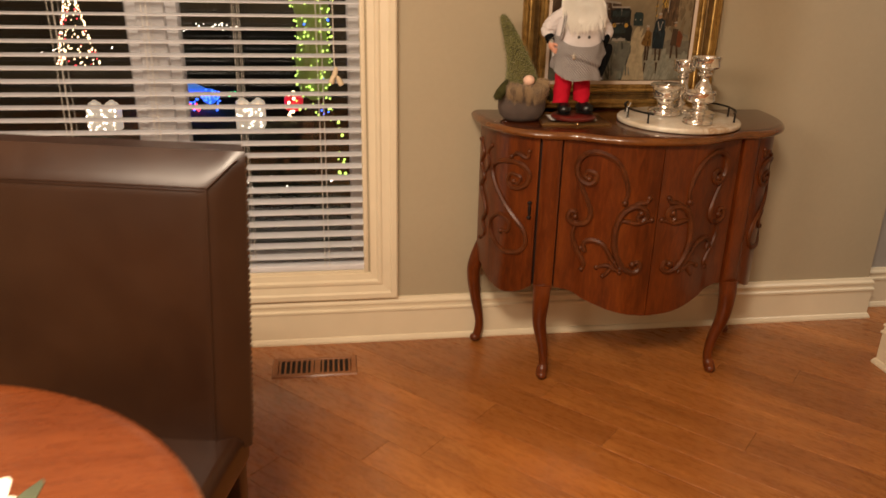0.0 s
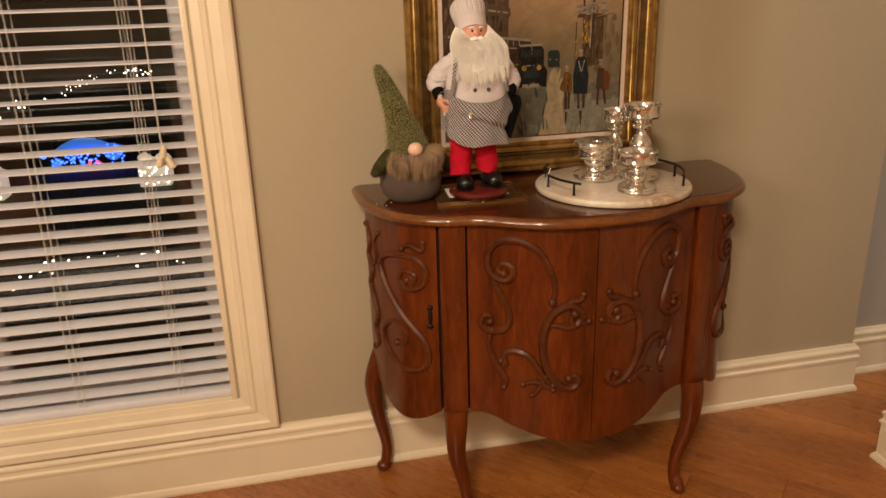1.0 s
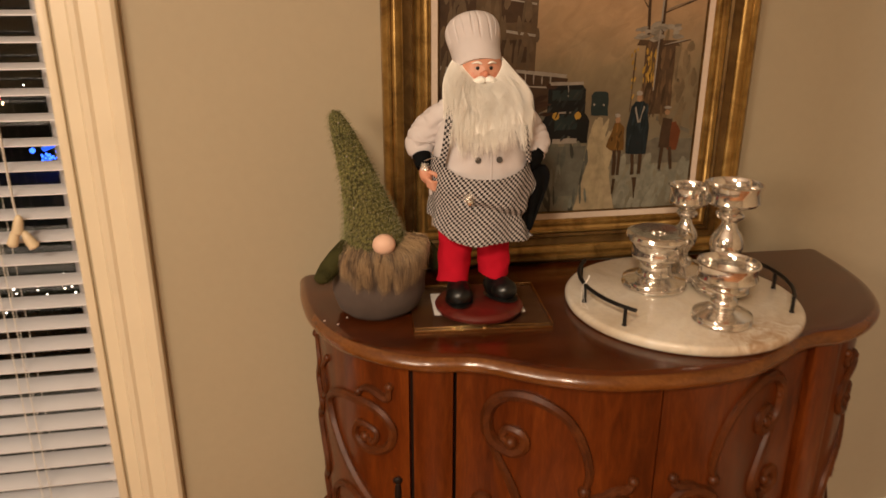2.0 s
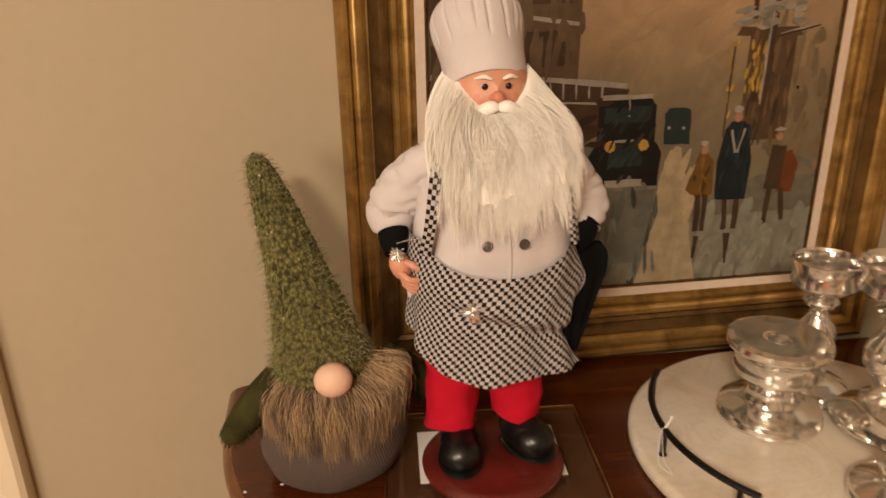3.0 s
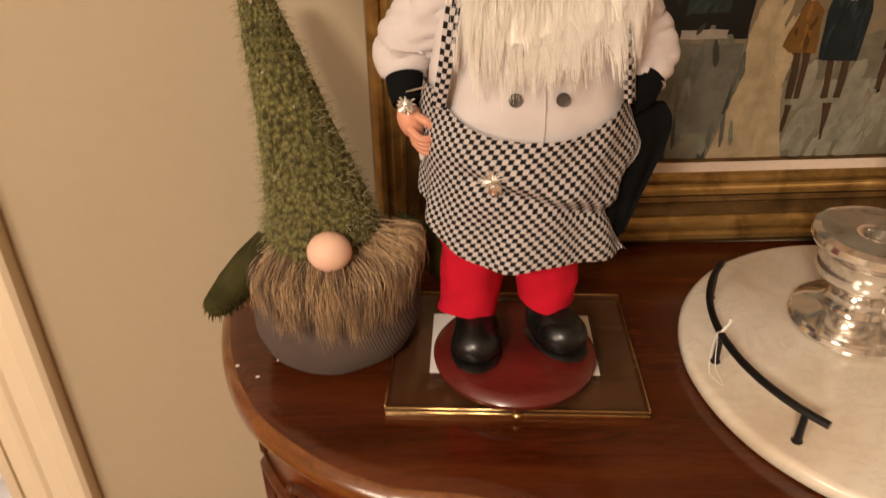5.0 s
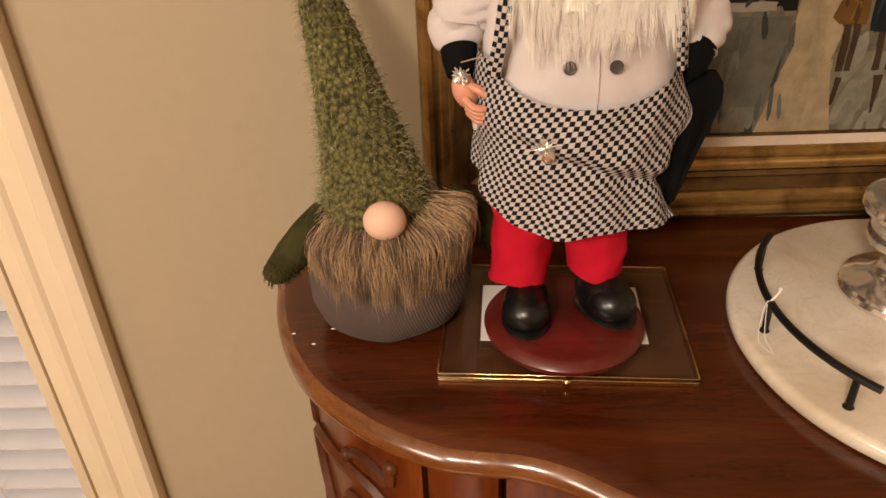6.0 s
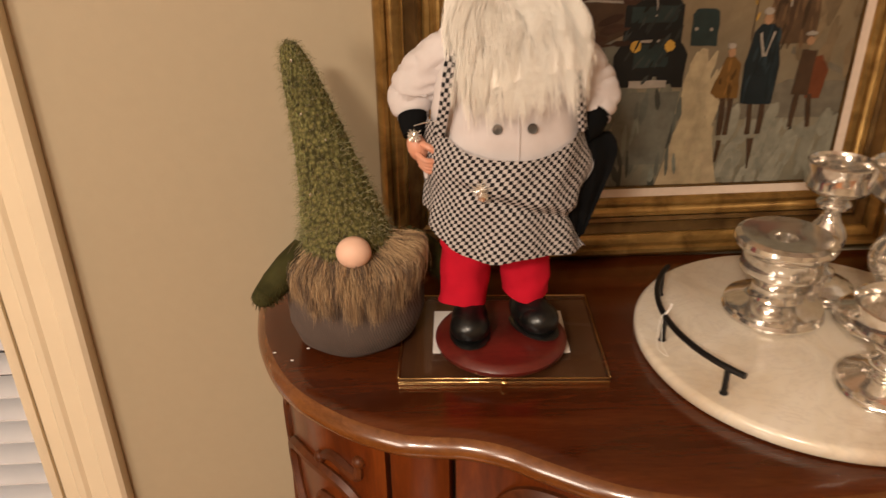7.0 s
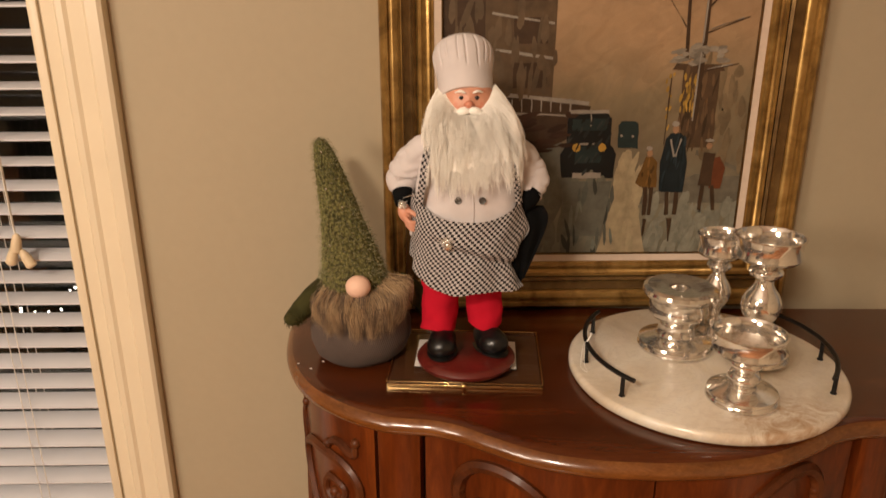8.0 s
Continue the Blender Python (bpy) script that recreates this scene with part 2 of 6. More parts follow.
def blob(bm, c, r, seg=16, mi=0, m=None, fn=None):
    """An egg shape about c with three radii."""
    res = bmesh.ops.create_uvsphere(bm, u_segments=seg, v_segments=max(6, seg * 2 // 3), radius=1.0)
    for v in res["verts"]:
        d = v.co.copy()
        k = fn(d) if fn else 1.0
        p = Vector((d.x * r[0] * k, d.y * r[1] * k, d.z * r[2] * k))
        v.co = Vector(c) + (m @ p if m else p)
    for f in {f for v in res["verts"] for f in v.link_faces}:
        f.material_index = mi


def spline(pts, per=8):
    """A smooth curve through the points."""
    P = [Vector(p) for p in pts]
    P = [P[0] * 2 - P[1]] + P + [P[-1] * 2 - P[-2]]
    out = []
    for i in range(1, len(P) - 2):
        a, b, c, d = P[i - 1:i + 3]
        for k in range(per):
            t = k / per
            out.append(0.5 * ((2 * b) + (c - a) * t + (2 * a - 5 * b + 4 * c - d) * t * t + (3 * b - a - 3 * c + d) * t ** 3))
    out.append(P[-2])
    return out


def moulding(bm, prof, p0, p1, out, mi=0, cut0=0.0, cut1=0.0):
    """A straight moulding from p0 to p1: the profile's (depth, rise) goes along out and the third direction. cut: mitre slope by rise."""
    p0, p1, out = Vector(p0), Vector(p1), Vector(out).normalized()
    d = (p1 - p0).normalized()
    rise = out.cross(d)
    if rise.z < 0:
        rise = -rise
    ends = [[bm.verts.new(p + out * a + rise * b + d * (s * (b * cut))) for a, b in prof] for p, s, cut in ((p0, 1, cut0), (p1, -1, cut1))]
    n = len(prof)
    for i in range(n):
        bm.faces.new((ends[0][i], ends[0][(i + 1) % n], ends[1][(i + 1) % n], ends[1][i])).material_index = mi
    bm.faces.new(ends[0]).material_index = mi
    bm.faces.new(ends[1]).material_index = mi


def border(bm, prof, x0, x1, z0, z1, y, mi=0):
    """A mitred border standing in the plane y, outer size given. The profile is (inset, depth towards the viewer), closed."""
    rings = []
    for ins, dep in prof:
        a, b, c, d = x0 + ins, x1 - ins, z0 + ins, z1 - ins
        rings.append([bm.verts.new(p) for p in ((a, y - dep, c), (b, y - dep, c), (b, y - dep, d), (a, y - dep, d))])
    n = len(rings)
    for i in range(n):
        r, s = rings[i], rings[(i + 1) % n]
        for k in range(4):
            bm.faces.new((r[k], r[(k + 1) % 4], s[(k + 1) % 4], s[k])).material_index = mi


# ---- the room ----
WY = 2.622          # face of the window wall
CX = 2.07           # where the wall steps back
WIN = (-1.43, -0.004, 0.275, 2.08)
XW, XE, YS, TOP = -3.0, 3.6, -2.6, 2.7

bm = bmesh.new()
for b in ((XW, WIN[0], 0, TOP), (WIN[1], CX, 0, TOP), (WIN[0], WIN[1], 0, WIN[2]), (WIN[0], WIN[1], WIN[3], TOP)):
    box(bm, b[0], b[1], WY, WY + 0.15, b[2], b[3])
bmesh.ops.remove_doubles(bm, verts=bm.verts[:], dist=1e-4)
setting("wall_north", bm, WALL, "beige painted wall with a window")
bm = bmesh.new()
box(bm, CX + 0.001, XE, WY + 0.10, WY + 0.25, 0, TOP)
setting("wall_hall", bm, HALL, "greyish painted wall of the hall beyond")
# Only the end shows; its unseen run closes the room and bounces light.
bm = bmesh.new()
box(bm, 1.877, 2.005, YS, 2.225, 0, TOP)
setting("wall_east", bm, WALL, "painted partition wall beside the opening")
bm = bmesh.new()
box(bm, XW - 0.15, XW - 0.001, YS - 0.15, WY + 0.15, 0, TOP)
setting("wall_west", bm, WALL, "plain beige painted wall")
bm = bmesh.new()
box(bm, XW, XE, YS - 0.15, YS - 0.001, 0, TOP)
setting("wall_south", bm, WALL, "plain beige painted wall")
bm = bmesh.new()
box(bm, XE + 0.001, XE + 0.15, YS - 0.15, WY + 0.25, 0, TOP)
setting("wall_outer", bm, HALL, "plain grey painted wall")
bm = bmesh.new()
box(bm, XW - 0.15, XE + 0.15, YS - 0.15, WY + 0.25, TOP + 0.001, TOP + 0.14)
setting("ceiling", bm, CEIL, "plain white painted ceiling")

# baseboards
BASE = [(0, 0), (0.026, 0), (0.026, 0.008), (0.021, 0.019), (0.016, 0.023), (0.016, 0.122), (0.021, 0.126), (0.021, 0.134), (0.015, 0.139),
        (0.015, 0.150), (0.019, 0.156), (0.018, 0.163), (0.011, 0.170), (0.008, 0.177), (0, 0.178)]


def baseboard(name, p0, p1, out, cut0=0, cut1=0):
    b = bmesh.new()
    prof = BASE
    p0, p1 = Vector(p0), Vector(p1)
    d = (p1 - p0).normalized()
    o = Vector(out)
    ends = [[b.verts.new(p + o * a + Vector((0, 0, h)) + d * (s * a)) for a, h in prof] for p, s in ((p0, cut0), (p1, cut1))]
    n = len(prof)
    for i in range(n):
        b.faces.new((ends[0][i], ends[0][(i + 1) % n], ends[1][(i + 1) % n], ends[1][i]))
    b.faces.new(ends[0]), b.faces.new(ends[1])
    setting(name, b, TRIM, "cream painted moulded baseboard")


baseboard("baseboard", (XW, WY, 0), (CX, WY, 0), (0, -1, 0), 0, 1)
baseboard("baseboard_return", (CX, WY, 0), (CX, WY + 0.10, 0), (1, 0, 0), -1, 0)
baseboard("baseboard_hall", (CX + 0.03, WY + 0.10, 0), (XE, WY + 0.10, 0), (0, -1, 0))
baseboard("baseboard_east", (1.877, YS, 0), (1.877, 2.225, 0), (-1, 0, 0), 0, 1)
baseboard("baseboard_end", (1.877, 2.225, 0), (2.005, 2.225, 0), (0, 1, 0), -1, 0)

# ---- window ----
wx0, wx1, wz0, wz1 = WIN
bm = bmesh.new()
CASING = [(0, 0), (0, 0.022), (0.006, 0.027), (0.024, 0.027), (0.030, 0.021), (0.056, 0.017), (0.062, 0.021), (0.072, 0.021), (0.078, 0.013), (0.100, 0.010), (0.102, 0.0)]
border(bm, CASING, wx0 - 0.108, wx1 + 0.108, wz0 - 0.096, wz1 + 0.108, WY - 0.0005)
window = setting("window_1", bm, TRIM, "cream moulded casing round a dark night window")
bm = bmesh.new()
for a in ((wx0, wx0 + 0.016, wz0, wz1), (wx1 - 0.016, wx1, wz0, wz1), (wx0 + 0.016, wx1 - 0.016, wz0, wz0 + 0.016), (wx0 + 0.016, wx1 - 0.016, wz1 - 0.016, wz1)):
    box(bm, a[0], a[1], WY - 0.006, WY + 0.146, a[2], a[3], 0.0015)
part("window_jamb", bm, TRIM, window, "cream painted jamb")
mx = -0.700
bm = bmesh.new()
box(bm, mx - 0.045, mx + 0.045, WY + 0.075, WY + 0.14, wz0 + 0.016, wz1 - 0.016, 0.006)
part("mullion", bm, SASH, window, "broad white mullion between two sashes")
for a, b in ((wx0 + 0.016, mx - 0.045), (mx + 0.045, wx1 - 0.016)):
    bm = bmesh.new()
    border(bm, [(0, 0), (0, 0.04), (0.035, 0.04), (0.042, 0.03), (0.042, 0)], a, b, wz0 + 0.016, wz1 - 0.016, WY + 0.135)
    part("window_frame", bm, SASH, window, "painted sash frame")
    bm = bmesh.new()
    box(bm, a + 0.04, b - 0.04, WY + 0.112, WY + 0.117, wz0 + 0.055, wz1 - 0.055)
    g = part("pane", bm, PANE, window, "clear window glass", False)
    g.visible_shadow = False

# the blind
blind = thing("venetian_blind", (0, WY + 0.024, 0), "white slatted venetian blind, slats open, in the window", "blind")
bx0, bx1 = wx0 + 0.02, wx1 - 0.010
bm = bmesh.new()
n, w, h = 6, 0.0245, 0.0026
for z in (1.0,):
    lo, hi = [], []
    for i in range(n + 1):
        u = -1 + 2 * i / n
        lo.append((w * u, 0.0022 * (1 - u * u) - h / 2))
        hi.append((w * u, 0.0022 * (1 - u * u) + h / 2))
    ring = lo + hi[::-1]
    ends = [[bm.verts.new((x, a, b)) for a, b in ring] for x in (bx0, bx1)]
    k = len(ring)
    for i in range(k):
        bm.faces.new((ends[0][i], ends[0][(i + 1) % k], ends[1][(i + 1) % k], ends[1][i]))
    bm.faces.new(ends[0]), bm.faces.new(ends[1])
slat = finish(bm, "slat", SLAT)
PITCH = 0.0425
rows = int((wz1 - 0.08 - (wz0 + 0.05)) / PITCH)
rnd = random.Random(4)
for i in range(rows):
    o = new("slat", slat)
    o.parent = blind
    o.matrix_basis = pose(0, 0, wz0 + 0.052 + PITCH * (i + 0.4), 5.0 + rnd.uniform(-1.5, 1.5), 0, 0)
bm = bmesh.new()
box(bm, bx0, bx1, -0.026, 0.026, wz0 + 0.017, wz0 + 0.040, 0.004)
part("bottom_rail", bm, SLAT, blind, "white bottom rail")
bm = bmesh.new()
box(bm, bx0, bx1, -0.028, 0.028, wz1 - 0.072, wz1 - 0.018, 0.003)
part("headrail", bm, SLAT, blind)
for x in (-0.155, -0.42, -0.70, -0.98, -1.26):
    for dy in (-0.0265, 0.0265):
        for dx in (-0.008, 0.008):
            bm = bmesh.new()
            tube(bm, [(x + dx, dy, wz0 + 0.03), (x + dx, dy, wz1 - 0.06)], 0.0008, 5)
            part("ladder_cord", bm, CORD, blind)
bm = bmesh.new()
for k in (0, 1):
    pts = [(-0.107 + 0.006 * math.sin(4 * t + 3 * k) * (1 - t), -0.036 + 0.003 * k, wz1 - 0.07 - (wz1 - 1.12) * t) for t in [i / 14 for i in range(15)]]
    tube(bm, pts + [(-0.104, -0.038, 1.03)], 0.0013, 6)
part("pull_cord", bm, CORD, blind, "thin pull cords")
bm = bmesh.new()
for dx, dz, tilt in ((0, 0, 12), (0.012, -0.028, -25), (-0.010, -0.022, 20)):
    vs0 = len(bm.verts)
    lathe(bm, [(0.0025, 0.016), (0.006, 0.012), (0.0085, 0.0), (0.0095, -0.016), (0.007, -0.019)], 12)
    bm.verts.ensure_lookup_table()
    m = pose(-0.104 + dx, -0.040, 1.018 + dz, 0, tilt, 0)
    for v in bm.verts[vs0:]:
        v.co = m @ v.co
part("tassel", bm, TASSEL, blind, "pale wooden cord tassels")

# ---- demilune cabinet ----
XC, YB, HT = 0.904, WY - 0.022, 0.887
cab = thing("demilune_cabinet", (XC, YB, 0), "carved mahogany demilune cabinet on cabriole legs against the wall", "cabinet", turn=-1.7)
HALF = spline([(0, -0.466, 0), (0.080, -0.460, 0), (0.150, -0.442, 0), (0.213, -0.408, 0), (0.248, -0.386, 0), (0.284, -0.373, 0), (0.320, -0.3685, 0), (0.354, -0.361, 0), (0.412, -0.330, 0), (0.474, -0.271, 0),
               (0.515, -0.185, 0), (0.534, -0.090, 0), (0.539, 0.0, 0)], 9)


def inset(line, d):
    """The half outline moved inwards by d."""
    out = []
    for i, p in enumerate(line):
        t = (line[min(i + 1, len(line) - 1)] - line[max(i - 1, 0)])
        if i == 0:
            t = Vector((1, 0, 0))
        t.normalize()
        nrm = Vector((-t.y, t.x, 0))
        out.append(p + nrm * d)
    return out


def whole(line):
    return [Vector((-p.x, p.y, 0)) for p in line[::-1]] + [p.copy() for p in line[1:]]


bm = bmesh.new()
rings = []
for d, z in ((0.045, 0.858), (0.014, 0.858), (0.008, 0.8592), (0.003, 0.8622), (0.0003, 0.8665), (-0.0003, 0.871), (0.0010, 0.8755), (0.0045, 0.8800), (0.010, 0.8836), (0.017, 0.8858), (0.0245, 0.8870), (0.027, 0.8868), (0.029, 0.887)):
    line = whole(inset(HALF, d))
    line[0].y = line[-1].y = 0.0
    rings.append([bm.verts.new((p.x, min(p.y, 0.0), z)) for p in line])
for a, b in zip(rings, rings[1:]):
    for i in range(len(a) - 1):
        bm.faces.new((a[i], a[i + 1], b[i + 1], b[i]))
    bm.faces.new((a[-1], a[0], b[0], b[-1]))
bm.faces.new(rings[0]), bm.faces.new(rings[-1])
bm.normal_update()
for f in bm.faces:
    f.material_index = 1 if len(f.verts) == 4 and 0.8585 < f.calc_center_median().z < 0.8845 else 0
part("top", bm, [MAHOG_TOP, RIM], cab, "glossy bow-fronted mahogany top with rounded edge")
BODY = inset(HALF, 0.026)


def between(x0, x1):
    """The stretch of the body's plan line from x0 to x1, with exact ends."""
    def at(x):
        a, b = next((a, b) for a, b in zip(BODY, BODY[1:]) if a.x <= x <= b.x)
        return a.lerp(b, (x - a.x) / max(1e-6, b.x - a.x))
    return [at(x0)] + [p for p in BODY if x0 + 0.002 < p.x < x1 - 0.002] + [at(x1)]


def panel(bm, line, zb, zt, thick=0.018, rows=6):
    """An upright curved board along a plan line, its lower edge by zb(s)."""
    n = len(line)
    front, back = [], []
    for i, p in enumerate(line):
        t = (line[min(i + 1, n - 1)] - line[max(i - 1, 0)]).normalized()
        nrm = Vector((-t.y, t.x, 0))
        z0 = zb(i / (n - 1))
        col = [z0 + (zt - z0) * k / rows for k in range(rows + 1)]
        front.append([bm.verts.new((p.x, p.y, z)) for z in col])
        q = p + nrm * thick
        back.append([bm.verts.new((q.x, q.y, z)) for z in col])
    for g in (front, back):
        for i in range(n - 1):
            for k in range(rows):
                bm.faces.new((g[i][k], g[i + 1][k], g[i + 1][k + 1], g[i][k + 1]))
    for i in range(n - 1):
        for k in (0, rows):
            bm.faces.new((front[i][k], front[i + 1][k], back[i + 1][k], back[i][k]))
    for i in (0, n - 1):
        for k in range(rows):
            bm.faces.new((front[i][k], front[i][k + 1], back[i][k + 1], back[i][k]))


def mirrored(line):
    return [Vector((-p.x, p.y, 0)) for p in line[::-1]]


def on_line(line, x):
    """The plan point at this x."""
    for a, b in zip(line, line[1:]):
        lo, hi = sorted((a.x, b.x))
        if lo <= x <= hi and hi > lo:
            k = (x - a.x) / (b.x - a.x)
            p = a.lerp(b, k)
            t = (b - a).normalized()
            return p, Vector((t.y, -t.x, 0))
    p = min(line, key=lambda q: abs(q.x - x))
    return p, Vector((0, -1, 0))


DOOR = between(0.0012, 0.293)
SIDE = between(0.366, 0.511)
# scrolls of a door: x from the seam, z, as strokes with their thickness
SCROLLS = [
    (0.0075, [(0.212, 0.738), (0.224, 0.746), (0.216, 0.762), (0.196, 0.756), (0.194, 0.735), (0.212, 0.722), (0.238, 0.736), (0.247, 0.768), (0.240, 0.800), (0.214, 0.822), (0.176, 0.822),
              (0.138, 0.800), (0.112, 0.755), (0.100, 0.705), (0.106, 0.672)]),
    (0.0070, [(0.246, 0.775), (0.236, 0.722), (0.212, 0.668), (0.199, 0.622), (0.212, 0.592), (0.242, 0.584), (0.262, 0.600), (0.258, 0.624), (0.242, 0.624), (0.242, 0.608)]),
    (0.0080, [(0.052, 0.640), (0.062, 0.624), (0.048, 0.612), (0.034, 0.630), (0.044, 0.654), (0.072, 0.662), (0.104, 0.642), (0.122, 0.600), (0.126, 0.548), (0.116, 0.496), (0.090, 0.452),
              (0.058, 0.438), (0.038, 0.452), (0.046, 0.474), (0.062, 0.466)]),
    (0.0062, [(0.090, 0.654), (0.064, 0.672), (0.040, 0.676), (0.032, 0.690)]),
    (0.0060, [(0.118, 0.612), (0.092, 0.612), (0.064, 0.606), (0.016, 0.618)]),
    (0.0060, [(0.238, 0.586), (0.246, 0.545), (0.232, 0.500), (0.206, 0.452), (0.212, 0.430)]),
    (0.0065, [(0.218, 0.504), (0.206, 0.496), (0.212, 0.522), (0.192, 0.536), (0.160, 0.528), (0.136, 0.494), (0.116, 0.462), (0.100, 0.448)]),
    (0.0058, [(0.170, 0.446), (0.142, 0.458), (0.112, 0.444), (0.100, 0.436)]),
    (0.0050, [(0.118, 0.470), (0.138, 0.432), (0.150, 0.418)]),
]
SIDE_SCROLLS = [
    (0.0065, [(0.32, 0.705), (0.26, 0.700), (0.24, 0.722), (0.36, 0.728), (0.40, 0.700), (0.30, 0.682), (0.16, 0.700), (0.12, 0.738), (0.26, 0.768), (0.50, 0.764), (0.66, 0.735), (0.65, 0.700), (0.56, 0.660),
              (0.46, 0.628), (0.30, 0.585), (0.16, 0.545), (0.12, 0.500), (0.22, 0.464), (0.44, 0.456), (0.62, 0.486), (0.66, 0.540), (0.52, 0.578), (0.36, 0.566), (0.36, 0.530), (0.48, 0.522)]),
    (0.0055, [(0.36, 0.786), (0.28, 0.800), (0.16, 0.790), (0.14, 0.812)]),
    (0.0060, [(0.98, 0.800), (0.90, 0.760), (0.96, 0.720), (0.86, 0.680), (0.94, 0.640), (0.84, 0.600), (0.78, 0.560), (0.86, 0.520), (0.80, 0.480), (0.92, 0.450)]),
    (0.0050, [(0.70, 0.800), (0.78, 0.770), (0.74, 0.730), (0.84, 0.700)]),
]


def carving(strokes, spot):
    """Raised scrolls: spot(u) gives the plan point and its outward direction."""
    b = bmesh.new()
    for r, pts in strokes:
        line = spline([(u, 0, z) for u, z in pts], 5)
        P, R = [], []
        for i, q in enumerate(line):
            p, o = spot(q.x)
            k = i / (len(line) - 1)
            P.append(p + o * 0.001 + Vector((0, 0, q.z)))
            R.append(1.25 * r * (0.62 + 0.5 * math.sin(math.pi * k)))
        tube(b, P, R, 7)
        for i in (0, -1):
            blob(b, P[i], (r * 1.45, r * 1.45, r * 1.45), 10)
    return b


for s in (-1, 1):
    line = DOOR if s > 0 else mirrored(DOOR)
    zb = (lambda k: 0.282 + 0.070 * (1 - math.cos(math.pi * (k if s > 0 else 1 - k))) / 2)
    bm = bmesh.new()
    panel(bm, line, zb, 0.860)
    door = part("door", bm, MAHOG, cab, "bowed mahogany door with carved scrolls")
    part("carving", carving(SCROLLS, lambda u: on_line(line, s * u)), CARVE, door, "raised scrollwork")
    side = SIDE if s > 0 else mirrored(SIDE)
    bm = bmesh.new()
    zs = (lambda k: 0.352 - 0.046 * math.sin(math.pi * min(1, 1.15 * (k if s > 0 else 1 - k))))
    panel(bm, side, zs, 0.860)
    flank = part("side_panel", bm, MAHOG, cab, "curved mahogany side panel")
    n = len(SIDE) - 1

    def spot(u, side=side, s=s, n=n):
        f = max(0.0, min(0.999, u)) * n
        f = f if s > 0 else n - f
        i = min(n - 1, int(f))
        a, b = side[i], side[i + 1]
        t = (b - a).normalized()
        return a.lerp(b, f - i), Vector((t.y, -t.x, 0))

    part("carving", carving(SIDE_SCROLLS, spot), CARVE, flank, "raised scrollwork")
    # pilaster between door and side
    bm = bmesh.new()
    p, o = on_line(BODY, 0.329)
    o = Vector((0.28, -0.96, 0)).normalized()
    t = Vector((-o.y, o.x, 0))
    ring = []
    for k in range(13):
        a = -1 + k / 6
        ring.append(p + t * (0.031 * a) + o * (0.012 * math.sqrt(max(0, 1 - a * a * 0.85)) - 0.001))
    ring += [p + t * 0.031 - o * 0.03, p - t * 0.031 - o * 0.03]
    cols = [[bm.verts.new((s * q.x, q.y, z)) for q in ring] for z in (0.352, 0.860)]
    for i in range(len(ring)):
        j = (i + 1) % len(ring)
        bm.faces.new((cols[0][i], cols[0][j], cols[1][j], cols[1][i]))
    bm.faces.new(cols[0]), bm.faces.new(cols[1])
    part("pilaster", bm, MAHOG, cab, "rounded mahogany corner post")
    for x0, x1 in ((0.289, 0.303), (0.355, 0.371)):
        bm = bmesh.new()
        gl = [q + Vector((0, 0.010, 0)) for q in between(x0, x1)]
        gl = gl if s > 0 else mirrored(gl)
        panel(bm, gl, lambda k: 0.356, 0.860, 0.012, 1)
        part("groove", bm, GROOVE, cab, "recess beside the post, shade in its colour")
    # front cabriole leg
    bm = bmesh.new()
    L = spline([(p.x, p.y + 0.004, 0.358), (p.x + 0.002, p.y - 0.004, 0.31), (p.x + 0.001, p.y + 0.001, 0.22), (p.x - 0.020, p.y + 0.012, 0.12), (p.x - 0.026, p.y + 0.012, 0.06), (p.x - 0.020, p.y + 0.002, 0.028),
                (p.x - 0.017, p.y - 0.004, 0.012)], 5)
    tube(bm, [(s * q.x, q.y, q.z) for q in L], [0.032 - 0.016 * min(1, (0.358 - q.z) / 0.27) + (0.004 if q.z < 0.04 else 0) for q in L], 10)
    blob(bm, (s * (p.x - 0.018), p.y - 0.006, 0.0165), (0.019, 0.021, 0.0165), 12)
    part("leg", bm, MAHOG, cab, "slender cabriole front leg")
    # back leg, bowing sideways
    bm = bmesh.new()
    L = spline([(0.485, -0.045, 0.40), (0.507, -0.045, 0.345), (0.518, -0.045, 0.29), (0.509, -0.045, 0.20), (0.492, -0.045, 0.11), (0.490, -0.045, 0.06), (0.500, -0.045, 0.012)], 5)
    tube(bm, [(s * q.x, q.y, q.z) for q in L], [0.030 - 0.014 * min(1, (0.40 - q.z) / 0.30) for q in L], 10)
    blob(bm, (s * 0.503, -0.047, 0.0165), (0.021, 0.019, 0.0165), 12)
    part("leg", bm, MAHOG, cab, "bowed cabriole back leg")
bm = bmesh.new()
back = whole(inset(HALF, 0.05))
vs = [[bm.verts.new((q.x, min(-0.004, q.y), z)) for q in back] for z in (0.372, 0.384)]
for i in range(len(back)):
    j = (i + 1) % len(back)
    bm.faces.new((vs[0][i], vs[0][j], vs[1][j], vs[1][i]))
bm.faces.new(vs[0]), bm.faces.new(vs[1])
part("bottom_board", bm, MAHOG, cab)
bm = bmesh.new()
box(bm, -0.49, 0.49, -0.012, -0.002, 0.35, 0.860)
part("back_board", bm, MAHOG, cab)
